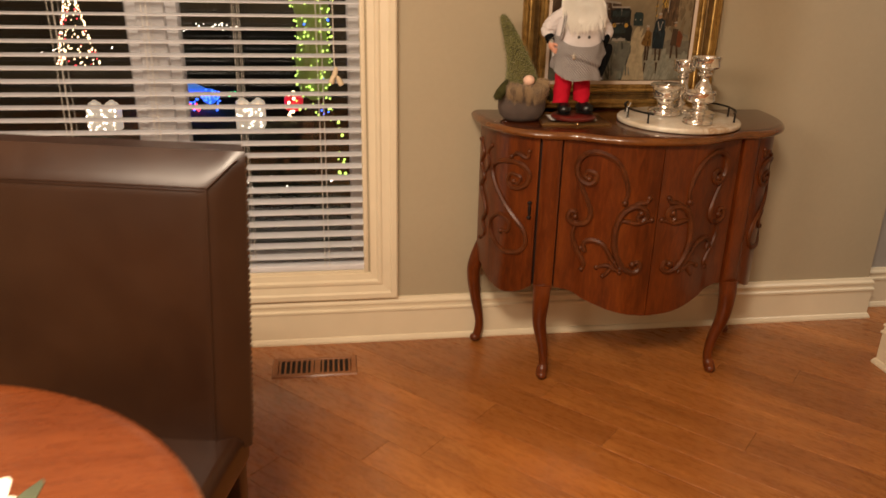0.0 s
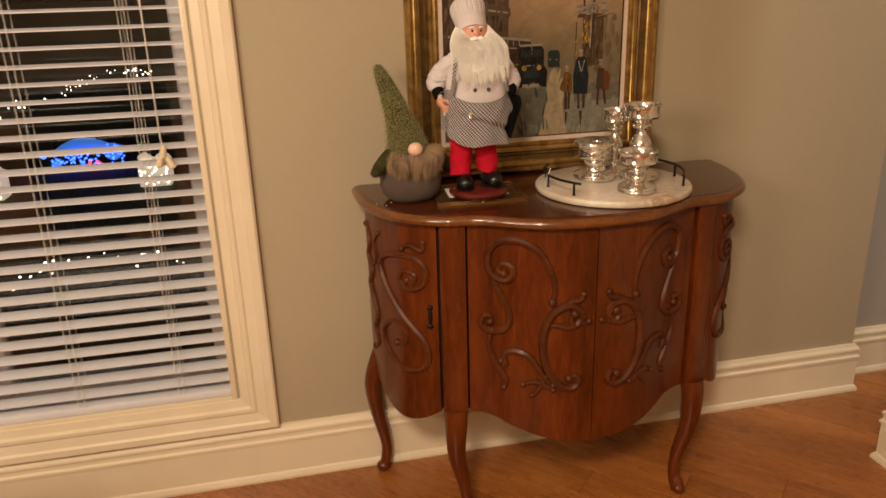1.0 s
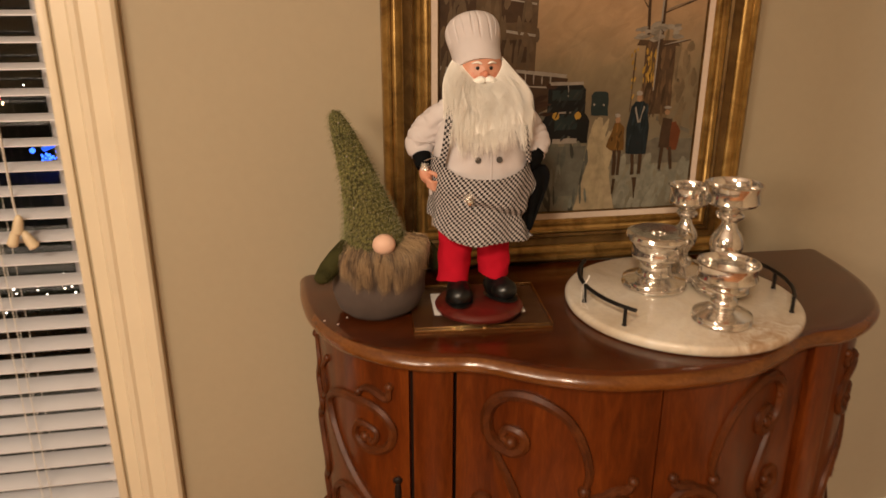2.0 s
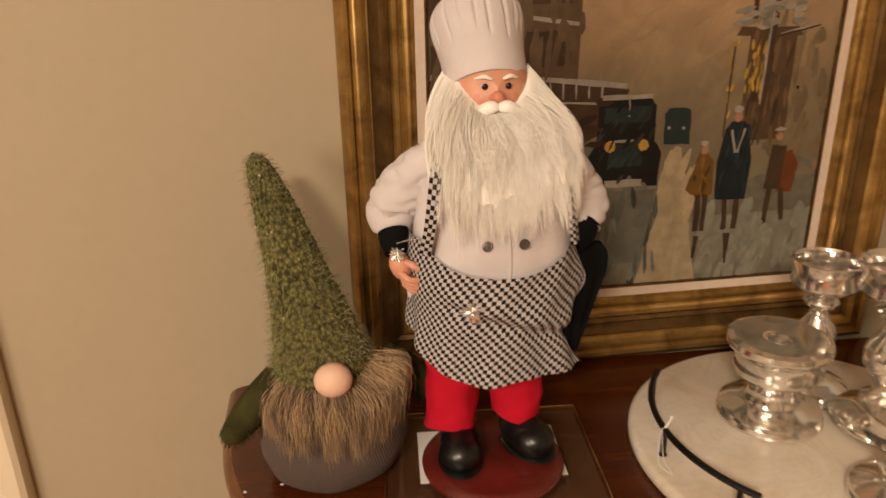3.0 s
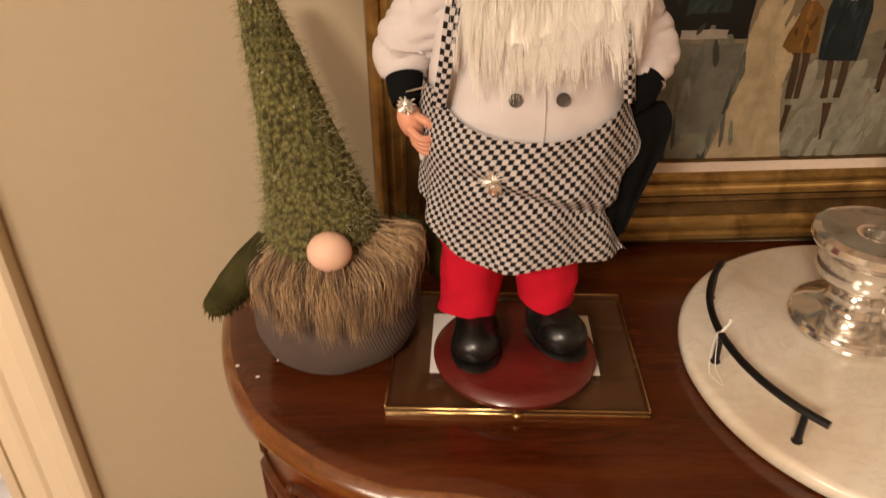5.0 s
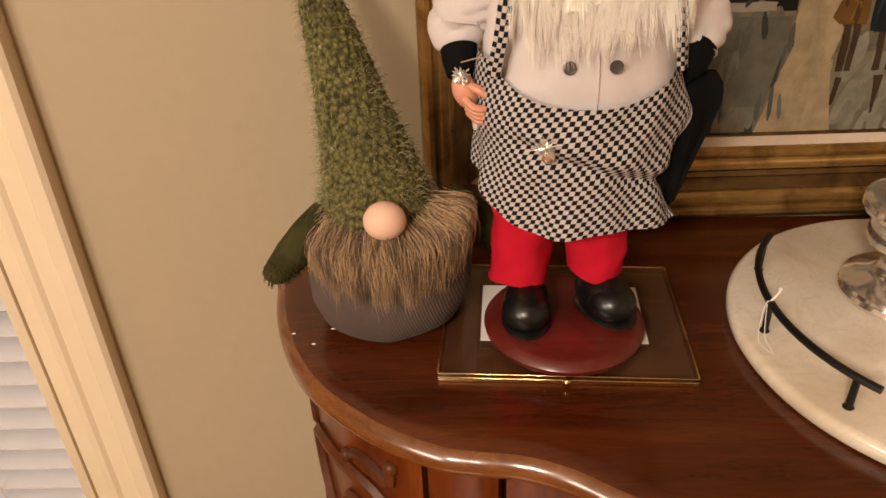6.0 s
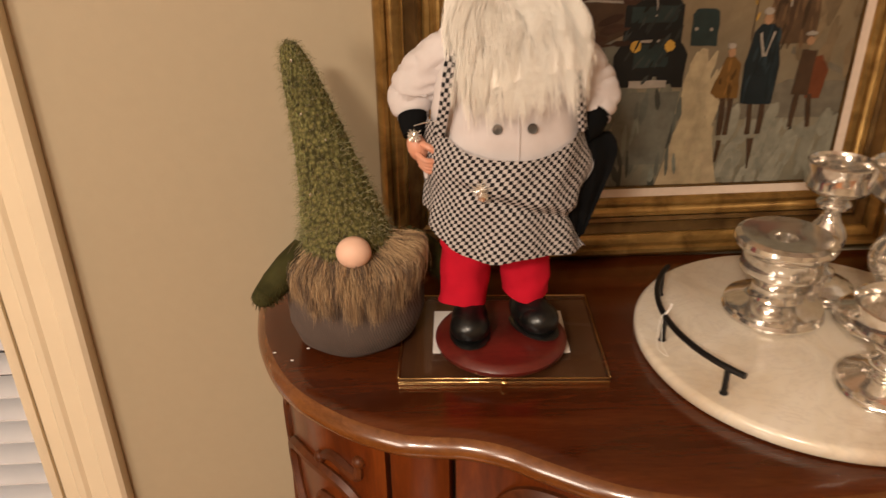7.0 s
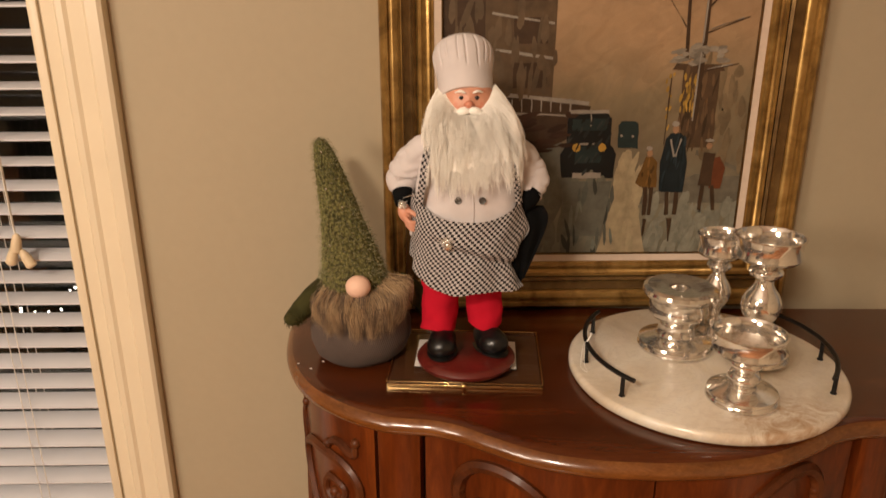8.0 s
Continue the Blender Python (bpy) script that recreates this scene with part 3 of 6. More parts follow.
for s in (-1,):
    q, o = on_line(BODY, 0.384)
    bm = bmesh.new()
    c = Vector((s * q.x, q.y, 0)) + Vector((s * o.x, o.y, 0)) * 0.002
    blob(bm, (c.x, c.y, 0.617), (0.006, 0.005, 0.024), 12)
    blob(bm, (c.x, c.y, 0.642), (0.009, 0.005, 0.007), 10)
    blob(bm, (c.x, c.y, 0.592), (0.009, 0.005, 0.007), 10)
    part("escutcheon", bm, GROOVE, cab, "small dark keyhole plate")

# small pale chips in the varnish
for x, y in ((-0.470, -0.228), (-0.455, -0.205), (-0.492, -0.212)):
    bm = bmesh.new()
    blob(bm, (x, y, HT + 0.0004), (0.0022, 0.0010, 0.0006), 6)
    part("chip", bm, CARD, cab, "pale chip in the varnish")

# ---- picture ----
def flat(name, c):
    return plain(name, c, 0.5, vary=0.18, scale=60, bump=0.25, spec=0.25)


PX0, PX1, PZ0, PZ1, PY = 0.531, 1.237, 0.889, 1.72, WY - 0.004
picture = thing("framed_picture", (0, 0, PZ0), "winter street painting in wide gilt frame above the cabinet", "picture")


def pz(b):
    for v in b.verts:
        v.co.z -= PZ0
    return b


bm = bmesh.new()
border(bm, [(0, 0), (0, 0.018), (0.003, 0.025), (0.009, 0.029), (0.014, 0.028), (0.0165, 0.024), (0.019, 0.024), (0.023, 0.027), (0.029, 0.026), (0.034, 0.021), (0.036, 0.021), (0.036, 0.0)], PX0, PX1, PZ0, PZ1, PY)
frame_ob = part("frame", pz(bm), GILT, picture, "antique gilt moulded frame")
bm = bmesh.new()
border(bm, [(0.0365, 0.0), (0.0365, 0.0195), (0.043, 0.0165), (0.050, 0.0165), (0.053, 0.0195), (0.058, 0.0165), (0.058, 0.0)], PX0, PX1, PZ0, PZ1, PY)
part("cove", pz(bm), GILT_SHADED, frame_ob, "hollow with its shade in darker gilt")
bm = bmesh.new()
border(bm, [(0.0585, 0.0), (0.0585, 0.0160), (0.062, 0.0205), (0.067, 0.0205), (0.070, 0.0165), (0.073, 0.0155), (0.076, 0.0180), (0.080, 0.0180), (0.083, 0.0145), (0.087, 0.0140), (0.087, 0.0)], PX0, PX1, PZ0, PZ1, PY)
part("inner_bead", pz(bm), GILT, frame_ob, "bright gilt inner bead")
bm = bmesh.new()
border(bm, [(0.0862, 0.006), (0.0862, 0.0132), (0.0990, 0.0122), (0.0992, 0.006)], PX0, PX1, PZ0, PZ1, PY)
part("liner", pz(bm), LINER, picture, "pale linen liner")
bm = bmesh.new()
border(bm, [(0.0988, 0.007), (0.0988, 0.0130), (0.1008, 0.0126), (0.1010, 0.007)], PX0, PX1, PZ0, PZ1, PY)
part("gilt_slip", pz(bm), GILT_SHADED, picture)
QX0, QX1, QZ0, QZ1 = PX0 + 0.100, PX1 - 0.100, PZ0 + 0.100, PZ1 - 0.100
CY = PY - 0.007


def canvas(name, touches):
    n = Nodes(name, 0.42)
    v = n.mapped()
    sep = n.add("ShaderNodeSeparateXYZ")
    n.link(v, sep.inputs[0])
    wob = n.noise(v, 6.0, 5.0, 0.6, 0.4)
    add = n.add("ShaderNodeMath")
    add.operation = "MULTIPLY_ADD"
    add.inputs[1].default_value = 0.16
    n.link(wob, add.inputs[0])
    n.link(sep.outputs["Z"], add.inputs[2])
    mr = n.add("ShaderNodeMapRange")
    mr.inputs["From Min"].default_value, mr.inputs["From Max"].default_value = 0.16, 0.80
    n.link(add.outputs[0], mr.inputs["Value"])
    c = n.ramp(mr.outputs[0], [(0.0, (0.13, 0.125, 0.095)), (0.16, (0.20, 0.18, 0.125)), (0.32, (0.165, 0.130, 0.080)), (0.46, (0.20, 0.150, 0.085)), (0.62, (0.38, 0.245, 0.135)), (0.85, (0.33, 0.215, 0.122))])
    c = n.mix(0.5, c, n.ramp(n.noise(v, 16.0, 6.0, 0.6, 1.5), [(0.3, (0.60, 0.56, 0.50)), (0.7, (1, 1, 1))]), "MULTIPLY")
    if touches:
        geo = n.add("ShaderNodeNewGeometry")
        c = n.mix(1.0, c, n.ramp(geo.outputs["Random Per Island"], [(0.0, (0.93, 0.92, 0.90)), (1.0, (1.07, 1.06, 1.04))]), "MULTIPLY")
    n.colour(c).bump(n.noise(v, 70.0, 6.0, 0.6, 1.5), 0.35, 0.001).coat(0.12, 0.25)
    return n.mat


bm = bmesh.new()
box(bm, QX0 - 0.004, QX1 + 0.004, CY, PY - 0.001, QZ0 - 0.004, QZ1 + 0.004)
part("canvas", pz(bm), canvas("painted_canvas", False), picture, "oil painting of a misty winter street", False)
layer = [0]


def daub(name, shapes, mat, label=""):
    """Raised dabs of paint: each shape a short outline of x, z on the canvas."""
    rr = random.Random(len(name) + layer[0])
    for sh in shapes:
        b = bmesh.new()
        layer[0] += 1
        y = CY - 0.0006 - 0.00002 * layer[0]
        pts = []
        n = len(sh)
        for i in range(n):
            a, c = sh[i], sh[(i + 1) % n]
            for k in range(3):
                t = k / 3
                w = 0.0009 if k else 0.0004
                pts.append((min(QX1, max(QX0, a[0] + (c[0] - a[0]) * t + rr.uniform(-w, w))), a[1] + (c[1] - a[1]) * t + rr.uniform(-w, w)))
        f = [b.verts.new((x, y, z)) for x, z in pts]
        g = [b.verts.new((x, CY + 0.0005, z)) for x, z in pts]
        b.faces.new(f)
        for i in range(len(f)):
            j = (i + 1) % len(f)
            b.faces.new((f[i], f[j], g[j], g[i]))
        part(name, pz(b), mat, picture, label, False)


def rect(x0, x1, z0, z1, lean=0.0):
    return [(x0, z0), (x1, z0), (x1 + lean, z1), (x0 + lean, z1)]


def oval(x, z, rx, rz, n=9):
    return [(x + rx * math.cos(2 * math.pi * i / n), z + rz * math.sin(2 * math.pi * i / n)) for i in range(n)]


def stroke(x0, z0, x1, z1, w, w1=None):
    w1 = w if w1 is None else w1
    d = Vector((x1 - x0, z1 - z0)).normalized()
    nx, nz = -d.y, d.x
    return [(x0 + nx * w, z0 + nz * w), (x1 + nx * w1, z1 + nz * w1), (x1 - nx * w1, z1 - nz * w1), (x0 - nx * w, z0 - nz * w)]


D_BROWN, D_DARK, D_UMBER = flat("paint_brown", (0.0891, 0.0561, 0.0297)), flat("paint_dark", (0.0060, 0.0066, 0.0066)), flat("paint_umber", (0.0495, 0.0277, 0.0145))
D_SNOW, D_PALE, D_YEL = flat("paint_snow", (0.2640, 0.2310, 0.1914)), flat("paint_pale", (0.33, 0.26, 0.16)), flat("paint_yellow", (0.4092, 0.2376, 0.0396))
D_BLUE, D_OCHRE, D_RUST = flat("paint_blue", (0.0080, 0.0130, 0.0155)), flat("paint_ochre", (0.1254, 0.0627, 0.0145)), flat("paint_rust", (0.115, 0.034, 0.012))
D_TEAL, D_GREY, D_WET = flat("paint_teal", (0.0150, 0.0260, 0.0250)), flat("paint_grey", (0.125, 0.108, 0.078)), flat("paint_wet", (0.115, 0.112, 0.088))
D_FACE = flat("paint_flesh", (0.2772, 0.1584, 0.0858))
def strokes(name, mats, n, x0, x1, z0, z1, ln, wd, ang, seed):
    """Many short touches of the brush inside a stretch of the canvas."""
    rs = random.Random(seed)
    b = bmesh.new()
    layer[0] += 1
    for i in range(n):
        x, z = rs.uniform(x0, x1), rs.uniform(z0, z1)
        a = math.radians(ang + rs.gauss(0, 7))
        L, w = ln * rs.uniform(0.5, 1.4), wd * rs.uniform(0.5, 1.3)
        y = CY - 0.0006 - 0.00002 * layer[0] - 0.00015 * rs.random()
        d, e = Vector((math.cos(a), 0, math.sin(a))), Vector((-math.sin(a), 0, math.cos(a)))
        pts = []
        for k, h in ((-1, 0.25), (-0.6, 0.9), (0.3, 1.0), (1, 0.3), (1, -0.3), (0.4, -0.9), (-0.5, -1.0), (-1, -0.3)):
            p = Vector((x, y, z)) + d * (L / 2 * k) + e * (w * h * rs.uniform(0.7, 1.2))
            pts.append(b.verts.new((min(QX1, max(QX0, p.x)), p.y, min(QZ1, max(QZ0, p.z)))))
        b.faces.new(pts).material_index = rs.randrange(len(mats))
    tagged(part(name, pz(b), mats, picture, "loose brushwork", False), kind="stuff")


def tones(name, c, *fs):
    return [flat(name, tuple(x * f for x in c)) for f in fs]


TOUCH = [canvas("loose_canvas_touches", True)]
strokes("brush_sky", TOUCH, 100, 0.84, 1.13, 1.37, QZ1, 0.062, 0.0105, 25, 1)
strokes("brush_sky", TOUCH, 80, 0.82, 1.13, 1.27, 1.38, 0.050, 0.0095, 35, 2)
strokes("brush_mist", TOUCH, 70, 0.86, 1.13, 1.15, 1.28, 0.042, 0.0080, 70, 3)
daub("painted_street", [[(QX0, QZ0), (0.80, QZ0), (0.87, 1.165), (0.815, 1.19), (QX0, 1.13)]], D_WET, "wet grey roadway")
daub("painted_street", [[(0.90, QZ0), (0.985, QZ0), (0.966, 1.07), (0.948, 1.17), (0.935, 1.175), (0.925, 1.09)]], D_PALE, "pale shine on the road")
daub("painted_street", [rect(0.955, QX1, 1.078, 1.0855), [(0.962, 1.0855), (QX1, 1.0855), (QX1, 1.125), (1.06, 1.13)], stroke(QX1, 1.135, 1.05, 1.17, 0.004)], D_GREY)
daub("painted_building", [[(QX0, 1.20), (0.735, 1.235), (0.81, 1.25), (0.815, QZ1), (QX0, QZ1)]], D_BROWN, "tall brown buildings")
daub("painted_building", [[(QX0, 1.12), (0.73, 1.14), (0.86, 1.20), (0.875, 1.245), (0.735, 1.262), (QX0, 1.255)], rect(0.655, 0.70, 1.29, 1.42), rect(QX0, 0.652, 1.26, QZ1), rect(0.745, 0.80, 1.275, 1.315),
                       rect(0.745, 0.80, 1.345, 1.385), rect(0.745, 0.80, 1.41, 1.46), rect(0.745, 0.80, 1.49, 1.54)], D_UMBER)
daub("painted_building", [stroke(0.71, 1.336, 0.81, 1.322, 0.002), stroke(0.71, 1.392, 0.81, 1.376, 0.002), stroke(0.71, 1.47, 0.81, 1.45, 0.002), stroke(0.735, 1.264, 0.872, 1.249, 0.0032), stroke(QX0, 1.268, 0.70, 1.262, 0.003),
                       stroke(0.735, 1.234, 0.835, 1.230, 0.0015), *[stroke(0.745 + 0.016 * i, 1.236, 0.745 + 0.016 * i, 1.257, 0.0009) for i in range(7)]], D_SNOW)
FAC, AWN, ROAD, GLOW, SLUSH = (0.105, 0.070, 0.040), (0.040, 0.018, 0.010), (0.135, 0.130, 0.098), (0.36, 0.29, 0.175), (0.205, 0.195, 0.148)
strokes("brush_facade", tones("paint_facade", FAC, 1.05, 0.95, 0.85), 80, QX0, 0.815, 1.265, QZ1, 0.045, 0.0060, 87, 4)
strokes("brush_facade", tones("paint_awning", AWN, 1.1, 0.9, 0.7), 40, QX0, 0.85, 1.15, 1.235, 0.034, 0.0045, 8, 5)
strokes("brush_road", tones("paint_road", ROAD, 1.06, 0.98, 0.90), 90, QX0, 0.905, QZ0, 1.12, 0.046, 0.0080, 84, 6)
strokes("brush_road", tones("paint_slush", SLUSH, 1.04, 0.94, 0.84), 70, 0.985, QX1, QZ0, 1.09, 0.036, 0.0070, 78, 7)
strokes("brush_road", tones("paint_road_glow", GLOW, 1.0, 0.95, 0.90), 40, 0.924, 0.970, QZ0, 1.15, 0.044, 0.0070, 84, 8)
strokes("brush_facade", tones("paint_far_house", (0.165, 0.118, 0.066), 1.1, 0.95, 0.8), 40, 1.05, QX1, 1.14, 1.32, 0.036, 0.0060, 84, 10)
daub("painted_car", [[(0.832, 1.125), (0.920, 1.123), (0.922, 1.165), (0.912, 1.180), (0.911, 1.225), (0.903, 1.234), (0.843, 1.234), (0.838, 1.222), (0.838, 1.182), (0.828, 1.165)]], D_DARK, "dark vintage car")
daub("painted_car", [rect(0.846, 0.905, 1.205, 1.224), rect(0.853, 0.898, 1.15, 1.178)], D_TEAL)
daub("painted_car", [stroke(0.842, 1.236, 0.906, 1.236, 0.0028), stroke(0.86, 1.182, 0.895, 1.182, 0.0014), rect(0.850, 0.899, 1.124, 1.133), stroke(0.876, 1.232, 0.877, 1.212, 0.001)], D_SNOW)
strokes("painted_shine", tones("paint_car_shine", (0.020, 0.024, 0.022), 1.4, 0.8, 0.3), 34, 0.842, 0.908, 1.128, 1.226, 0.018, 0.0022, 60, 23)
strokes("painted_shine", tones("paint_reflection", (0.10, 0.105, 0.085), 1.5, 0.9, 0.4), 26, 0.84, 0.925, QZ0, 1.11, 0.032, 0.0035, 88, 24)
daub("painted_car", [oval(0.855, 1.176, 0.007, 0.0075), oval(0.898, 1.176, 0.007, 0.0075)], D_YEL)
daub("painted_car", [[(0.835, 1.118), (0.918, 1.118), (0.905, 1.02), (0.84, 1.02)]], D_WET)
daub("painted_far_car", [[(0.924, 1.176), (0.958, 1.174), (0.956, 1.216), (0.950, 1.220), (0.928, 1.220), (0.923, 1.214)]], D_TEAL, "distant car")
daub("painted_far_car", [oval(0.929, 1.196, 0.0022, 0.0022), oval(0.948, 1.195, 0.0022, 0.0022)], D_SNOW)
daub("painted_kiosk", [rect(1.022, 1.082, 1.175, 1.303), [(1.004, 1.303), (1.09, 1.301), (1.082, 1.311), (1.010, 1.313)]], flat("paint_kiosk", (0.070, 0.041, 0.021)), "kiosk with a snowy roof")
strokes("brush_kiosk", tones("paint_kiosk_wood", (0.075, 0.044, 0.022), 1.5, 1.0, 0.5), 44, 1.020, 1.084, 1.18, 1.302, 0.030, 0.0026, 88, 31)
strokes("brush_kiosk", tones("paint_roof_snow", (0.21, 0.180, 0.140), 1.2, 1.0, 0.8), 30, 1.004, 1.086, 1.312, 1.340, 0.020, 0.0050, 5, 32)
strokes("brush_kiosk", tones("paint_lit_window", (0.36, 0.215, 0.040), 1.15, 0.9, 0.55), 34, 1.020, 1.046, 1.232, 1.294, 0.014, 0.0020, 86, 33)
strokes("brush_kiosk", tones("paint_lantern", (0.34, 0.20, 0.040), 1.1, 0.8), 12, 0.996, 1.008, 1.205, 1.302, 0.008, 0.0018, 80, 34)
daub("painted_tree", [stroke(1.047, 1.19, 1.052, 1.34, 0.0042, 0.0034), stroke(1.052, 1.34, 1.056, QZ1, 0.0034, 0.002), stroke(1.025, 1.32, 1.012, 1.60, 0.003, 0.0015), stroke(1.053, 1.36, 1.12, 1.385, 0.0013, 0.0005), stroke(1.053, 1.30, 1.11, 1.312, 0.0011, 0.0004),
                  stroke(1.054, 1.40, 1.10, 1.45, 0.0013, 0.0005), stroke(1.02, 1.37, 0.985, 1.42, 0.001, 0.0004), stroke(1.054, 1.43, 1.0, 1.50, 0.0013, 0.0005), stroke(1.004, 1.29, 1.001, 1.18, 0.0008)], D_UMBER, "bare winter trees")
daub("painted_tree", [stroke(1.0445, 1.22, 1.048, 1.33, 0.0012), stroke(1.049, 1.345, 1.053, 1.50, 0.001), stroke(1.06, 1.366, 1.11, 1.384, 0.0006), stroke(1.06, 1.304, 1.10, 1.312, 0.0006)], D_SNOW)
daub("painted_walker", [[(0.966, 1.108), (0.995, 1.107), (0.993, 1.150), (0.985, 1.160), (0.974, 1.160), (0.962, 1.128), (0.958, 1.115)]], D_OCHRE, "small walking figures")
daub("painted_walker", [[(1.000, 1.100), (1.041, 1.098), (1.043, 1.150), (1.034, 1.194), (1.028, 1.200), (1.012, 1.200), (1.004, 1.190), (0.998, 1.150)]], D_BLUE)
strokes("painted_coat", tones("paint_coat", (0.011, 0.019, 0.023), 1.6, 1.0, 0.5), 26, 1.004, 1.038, 1.106, 1.188, 0.026, 0.0022, 86, 21)
strokes("painted_coat", tones("paint_ochre_coat", (0.125, 0.062, 0.014), 1.5, 1.0, 0.5), 16, 0.967, 0.990, 1.112, 1.152, 0.016, 0.0018, 80, 22)
daub("painted_walker", [[(1.085, 1.105), (1.104, 1.104), (1.109, 1.140), (1.098, 1.160), (1.084, 1.158)]], D_RUST)
daub("painted_walker", [[(1.066, 1.110), (1.088, 1.108), (1.090, 1.165), (1.070, 1.168)], stroke(0.976, 1.107, 0.978, 1.058, 0.0032), stroke(0.987, 1.107, 0.986, 1.058, 0.0032), stroke(1.014, 1.098, 1.016, 1.058, 0.0036), stroke(1.030, 1.098, 1.030, 1.058, 0.0036),
                    stroke(1.074, 1.11, 1.072, 1.066, 0.003), stroke(1.09, 1.11, 1.096, 1.066, 0.003), stroke(0.980, 1.05, 0.978, 1.02, 0.003, 0.001), stroke(1.022, 1.052, 1.024, 1.01, 0.004, 0.001)], D_UMBER)
daub("painted_walker", [oval(0.979, 1.166, 0.0048, 0.006), oval(1.019, 1.206, 0.0055, 0.007), oval(1.078, 1.178, 0.005, 0.006)], D_FACE)
daub("painted_walker", [oval(0.978, 1.174, 0.005, 0.0035), oval(1.018, 1.215, 0.006, 0.0045), oval(1.078, 1.187, 0.008, 0.003), stroke(1.012, 1.19, 1.02, 1.16, 0.0016), stroke(1.03, 1.19, 1.022, 1.16, 0.0016)], D_SNOW)

# ---- marble tray and candle holders ----
TZ = HT + 0.0005
tray = thing("serving_tray", (1.014, 2.364, TZ), "round cream marble tray with black iron handles on the cabinet", "tray")
bm = bmesh.new()
lathe(bm, [(0.188, 0.0), (0.195, 0.002), (0.1975, 0.006), (0.1975, 0.013), (0.195, 0.0165), (0.191, 0.018)], 96, wob=lambda a, z: 1 + 0.004 * noise.noise((3 * math.cos(a), 3 * math.sin(a), 2)))
part("plate", bm, MARBLE, tray, "polished cream marble disc")
for s in (-1, 1):
    bm = bmesh.new()
    arc = [(math.pi if s < 0 else 0) + math.radians(d) for d in range(-40, 41, 4)]
    tube(bm, [(0.175 * math.cos(a), 0.175 * math.sin(a), 0.049) for a in arc], 0.0034, 8)
    for d in (-34, 0, 34):
        a = (math.pi if s < 0 else 0) + math.radians(d)
        x, y = 0.175 * math.cos(a), 0.175 * math.sin(a)
        tube(bm, [(x, y, 0.0175), (x, y, 0.022), (x, y, 0.047)], [0.0042, 0.0032, 0.0030], 8)
        blob(bm, (x, y, 0.019), (0.0048, 0.0048, 0.0016), 8)
    part("handle", bm, IRON, tray, "curved black iron gallery rail")
bm = bmesh.new()
a = math.pi
bx, by = 0.175 * math.cos(a), 0.175 * math.sin(a)
tube(bm, spline([(bx, by, 0.053), (bx - 0.006, by - 0.002, 0.047), (bx - 0.010, by - 0.012, 0.020), (bx - 0.008, by - 0.026, 0.019), (bx - 0.004, by - 0.032, 0.019), (bx - 0.004, by - 0.026, 0.0195), (bx - 0.005, by - 0.012, 0.024), (bx - 0.003, by + 0.001, 0.051)], 5), 0.00032, 5)
tube(bm, [(bx, by, 0.052), (bx + 0.004, by - 0.002, 0.062), (bx + 0.005, by - 0.001, 0.066)], [0.0012, 0.0010, 0.0018], 6)
part("string_tie", bm, STRING, tray, "knotted white string")


def holder(x, y, prof_base, prof_stem, prof_cup, label):
    h = thing("candle_holder", (x, y, TZ + 0.0185), label, "candle holder", "candle holders on the tray")
    for name, prof, mat in (("base", prof_base, MERCURY), ("stem", prof_stem, MERCURY), ("cup", prof_cup, MERCURY)):
        b = bmesh.new()
        lathe(b, prof, 40)
        part(name, b, mat, h)
    return h


def foot(r):
    return [(r * 0.90, 0.0), (r, 0.003), (r, 0.006), (r * 0.95, 0.009), (r * 0.99, 0.012), (r * 0.97, 0.015), (r * 0.80, 0.019), (r * 0.62, 0.022), (r * 0.50, 0.0255)]


def bowl(r, z, h):
    return [(r * 0.52, z), (r * 0.62, z + 0.003), (r * 0.92, z + 0.008), (r * 1.0, z + 0.013), (r * 0.97, z + 0.018), (r * 0.95, z + h * 0.75), (r * 1.02, z + h - 0.003), (r * 1.04, z + h), (r * 0.98, z + h + 0.001), (r * 0.90, z + h - 0.004),
            (r * 0.89, z + 0.016), (r * 0.4, z + 0.014)]


def baluster(z0, z1, r):
    """An urn-shaped turned stem with rings at both ends."""
    return [(r * q, z0 + (z1 - z0) * k) for k, q in ((0, 0.95), (0.05, 1.05), (0.09, 1.0), (0.13, 0.62), (0.19, 0.56), (0.24, 0.62), (0.30, 0.88), (0.38, 1.16), (0.46, 1.26), (0.54, 1.22), (0.62, 1.02), (0.69, 0.72),
                                                     (0.74, 0.58), (0.79, 0.56), (0.82, 0.70), (0.85, 1.0), (0.89, 1.08), (0.92, 0.98), (0.95, 0.66), (1.0, 0.62))]


def knops(z0, z1, r, n):
    out = []
    for i in range(n * 6 + 1):
        k = i / (n * 6)
        out.append((r * (0.72 + 0.42 * abs(math.sin(math.pi * n * k)) ** 0.8), z0 + (z1 - z0) * k))
    return out


holder(0.985, 2.411, foot(0.056), [(0.030, 0.0245), (0.027, 0.031), (0.027, 0.044), (0.033, 0.053)],
       [(0.033, 0.052), (0.042, 0.056), (0.0445, 0.061), (0.0435, 0.068), (0.044, 0.080), (0.047, 0.084), (0.053, 0.089), (0.0555, 0.094), (0.054, 0.099), (0.048, 0.102), (0.036, 0.099), (0.020, 0.0985), (0.013, 0.097), (0.011, 0.087)],
       "squat silvery mercury glass candle holder with wide rim")
holder(1.055, 2.449, foot(0.044), baluster(0.0245, 0.132, 0.0175), bowl(0.036, 0.130, 0.040), "tall silvery mercury glass candle holder with narrow cup")
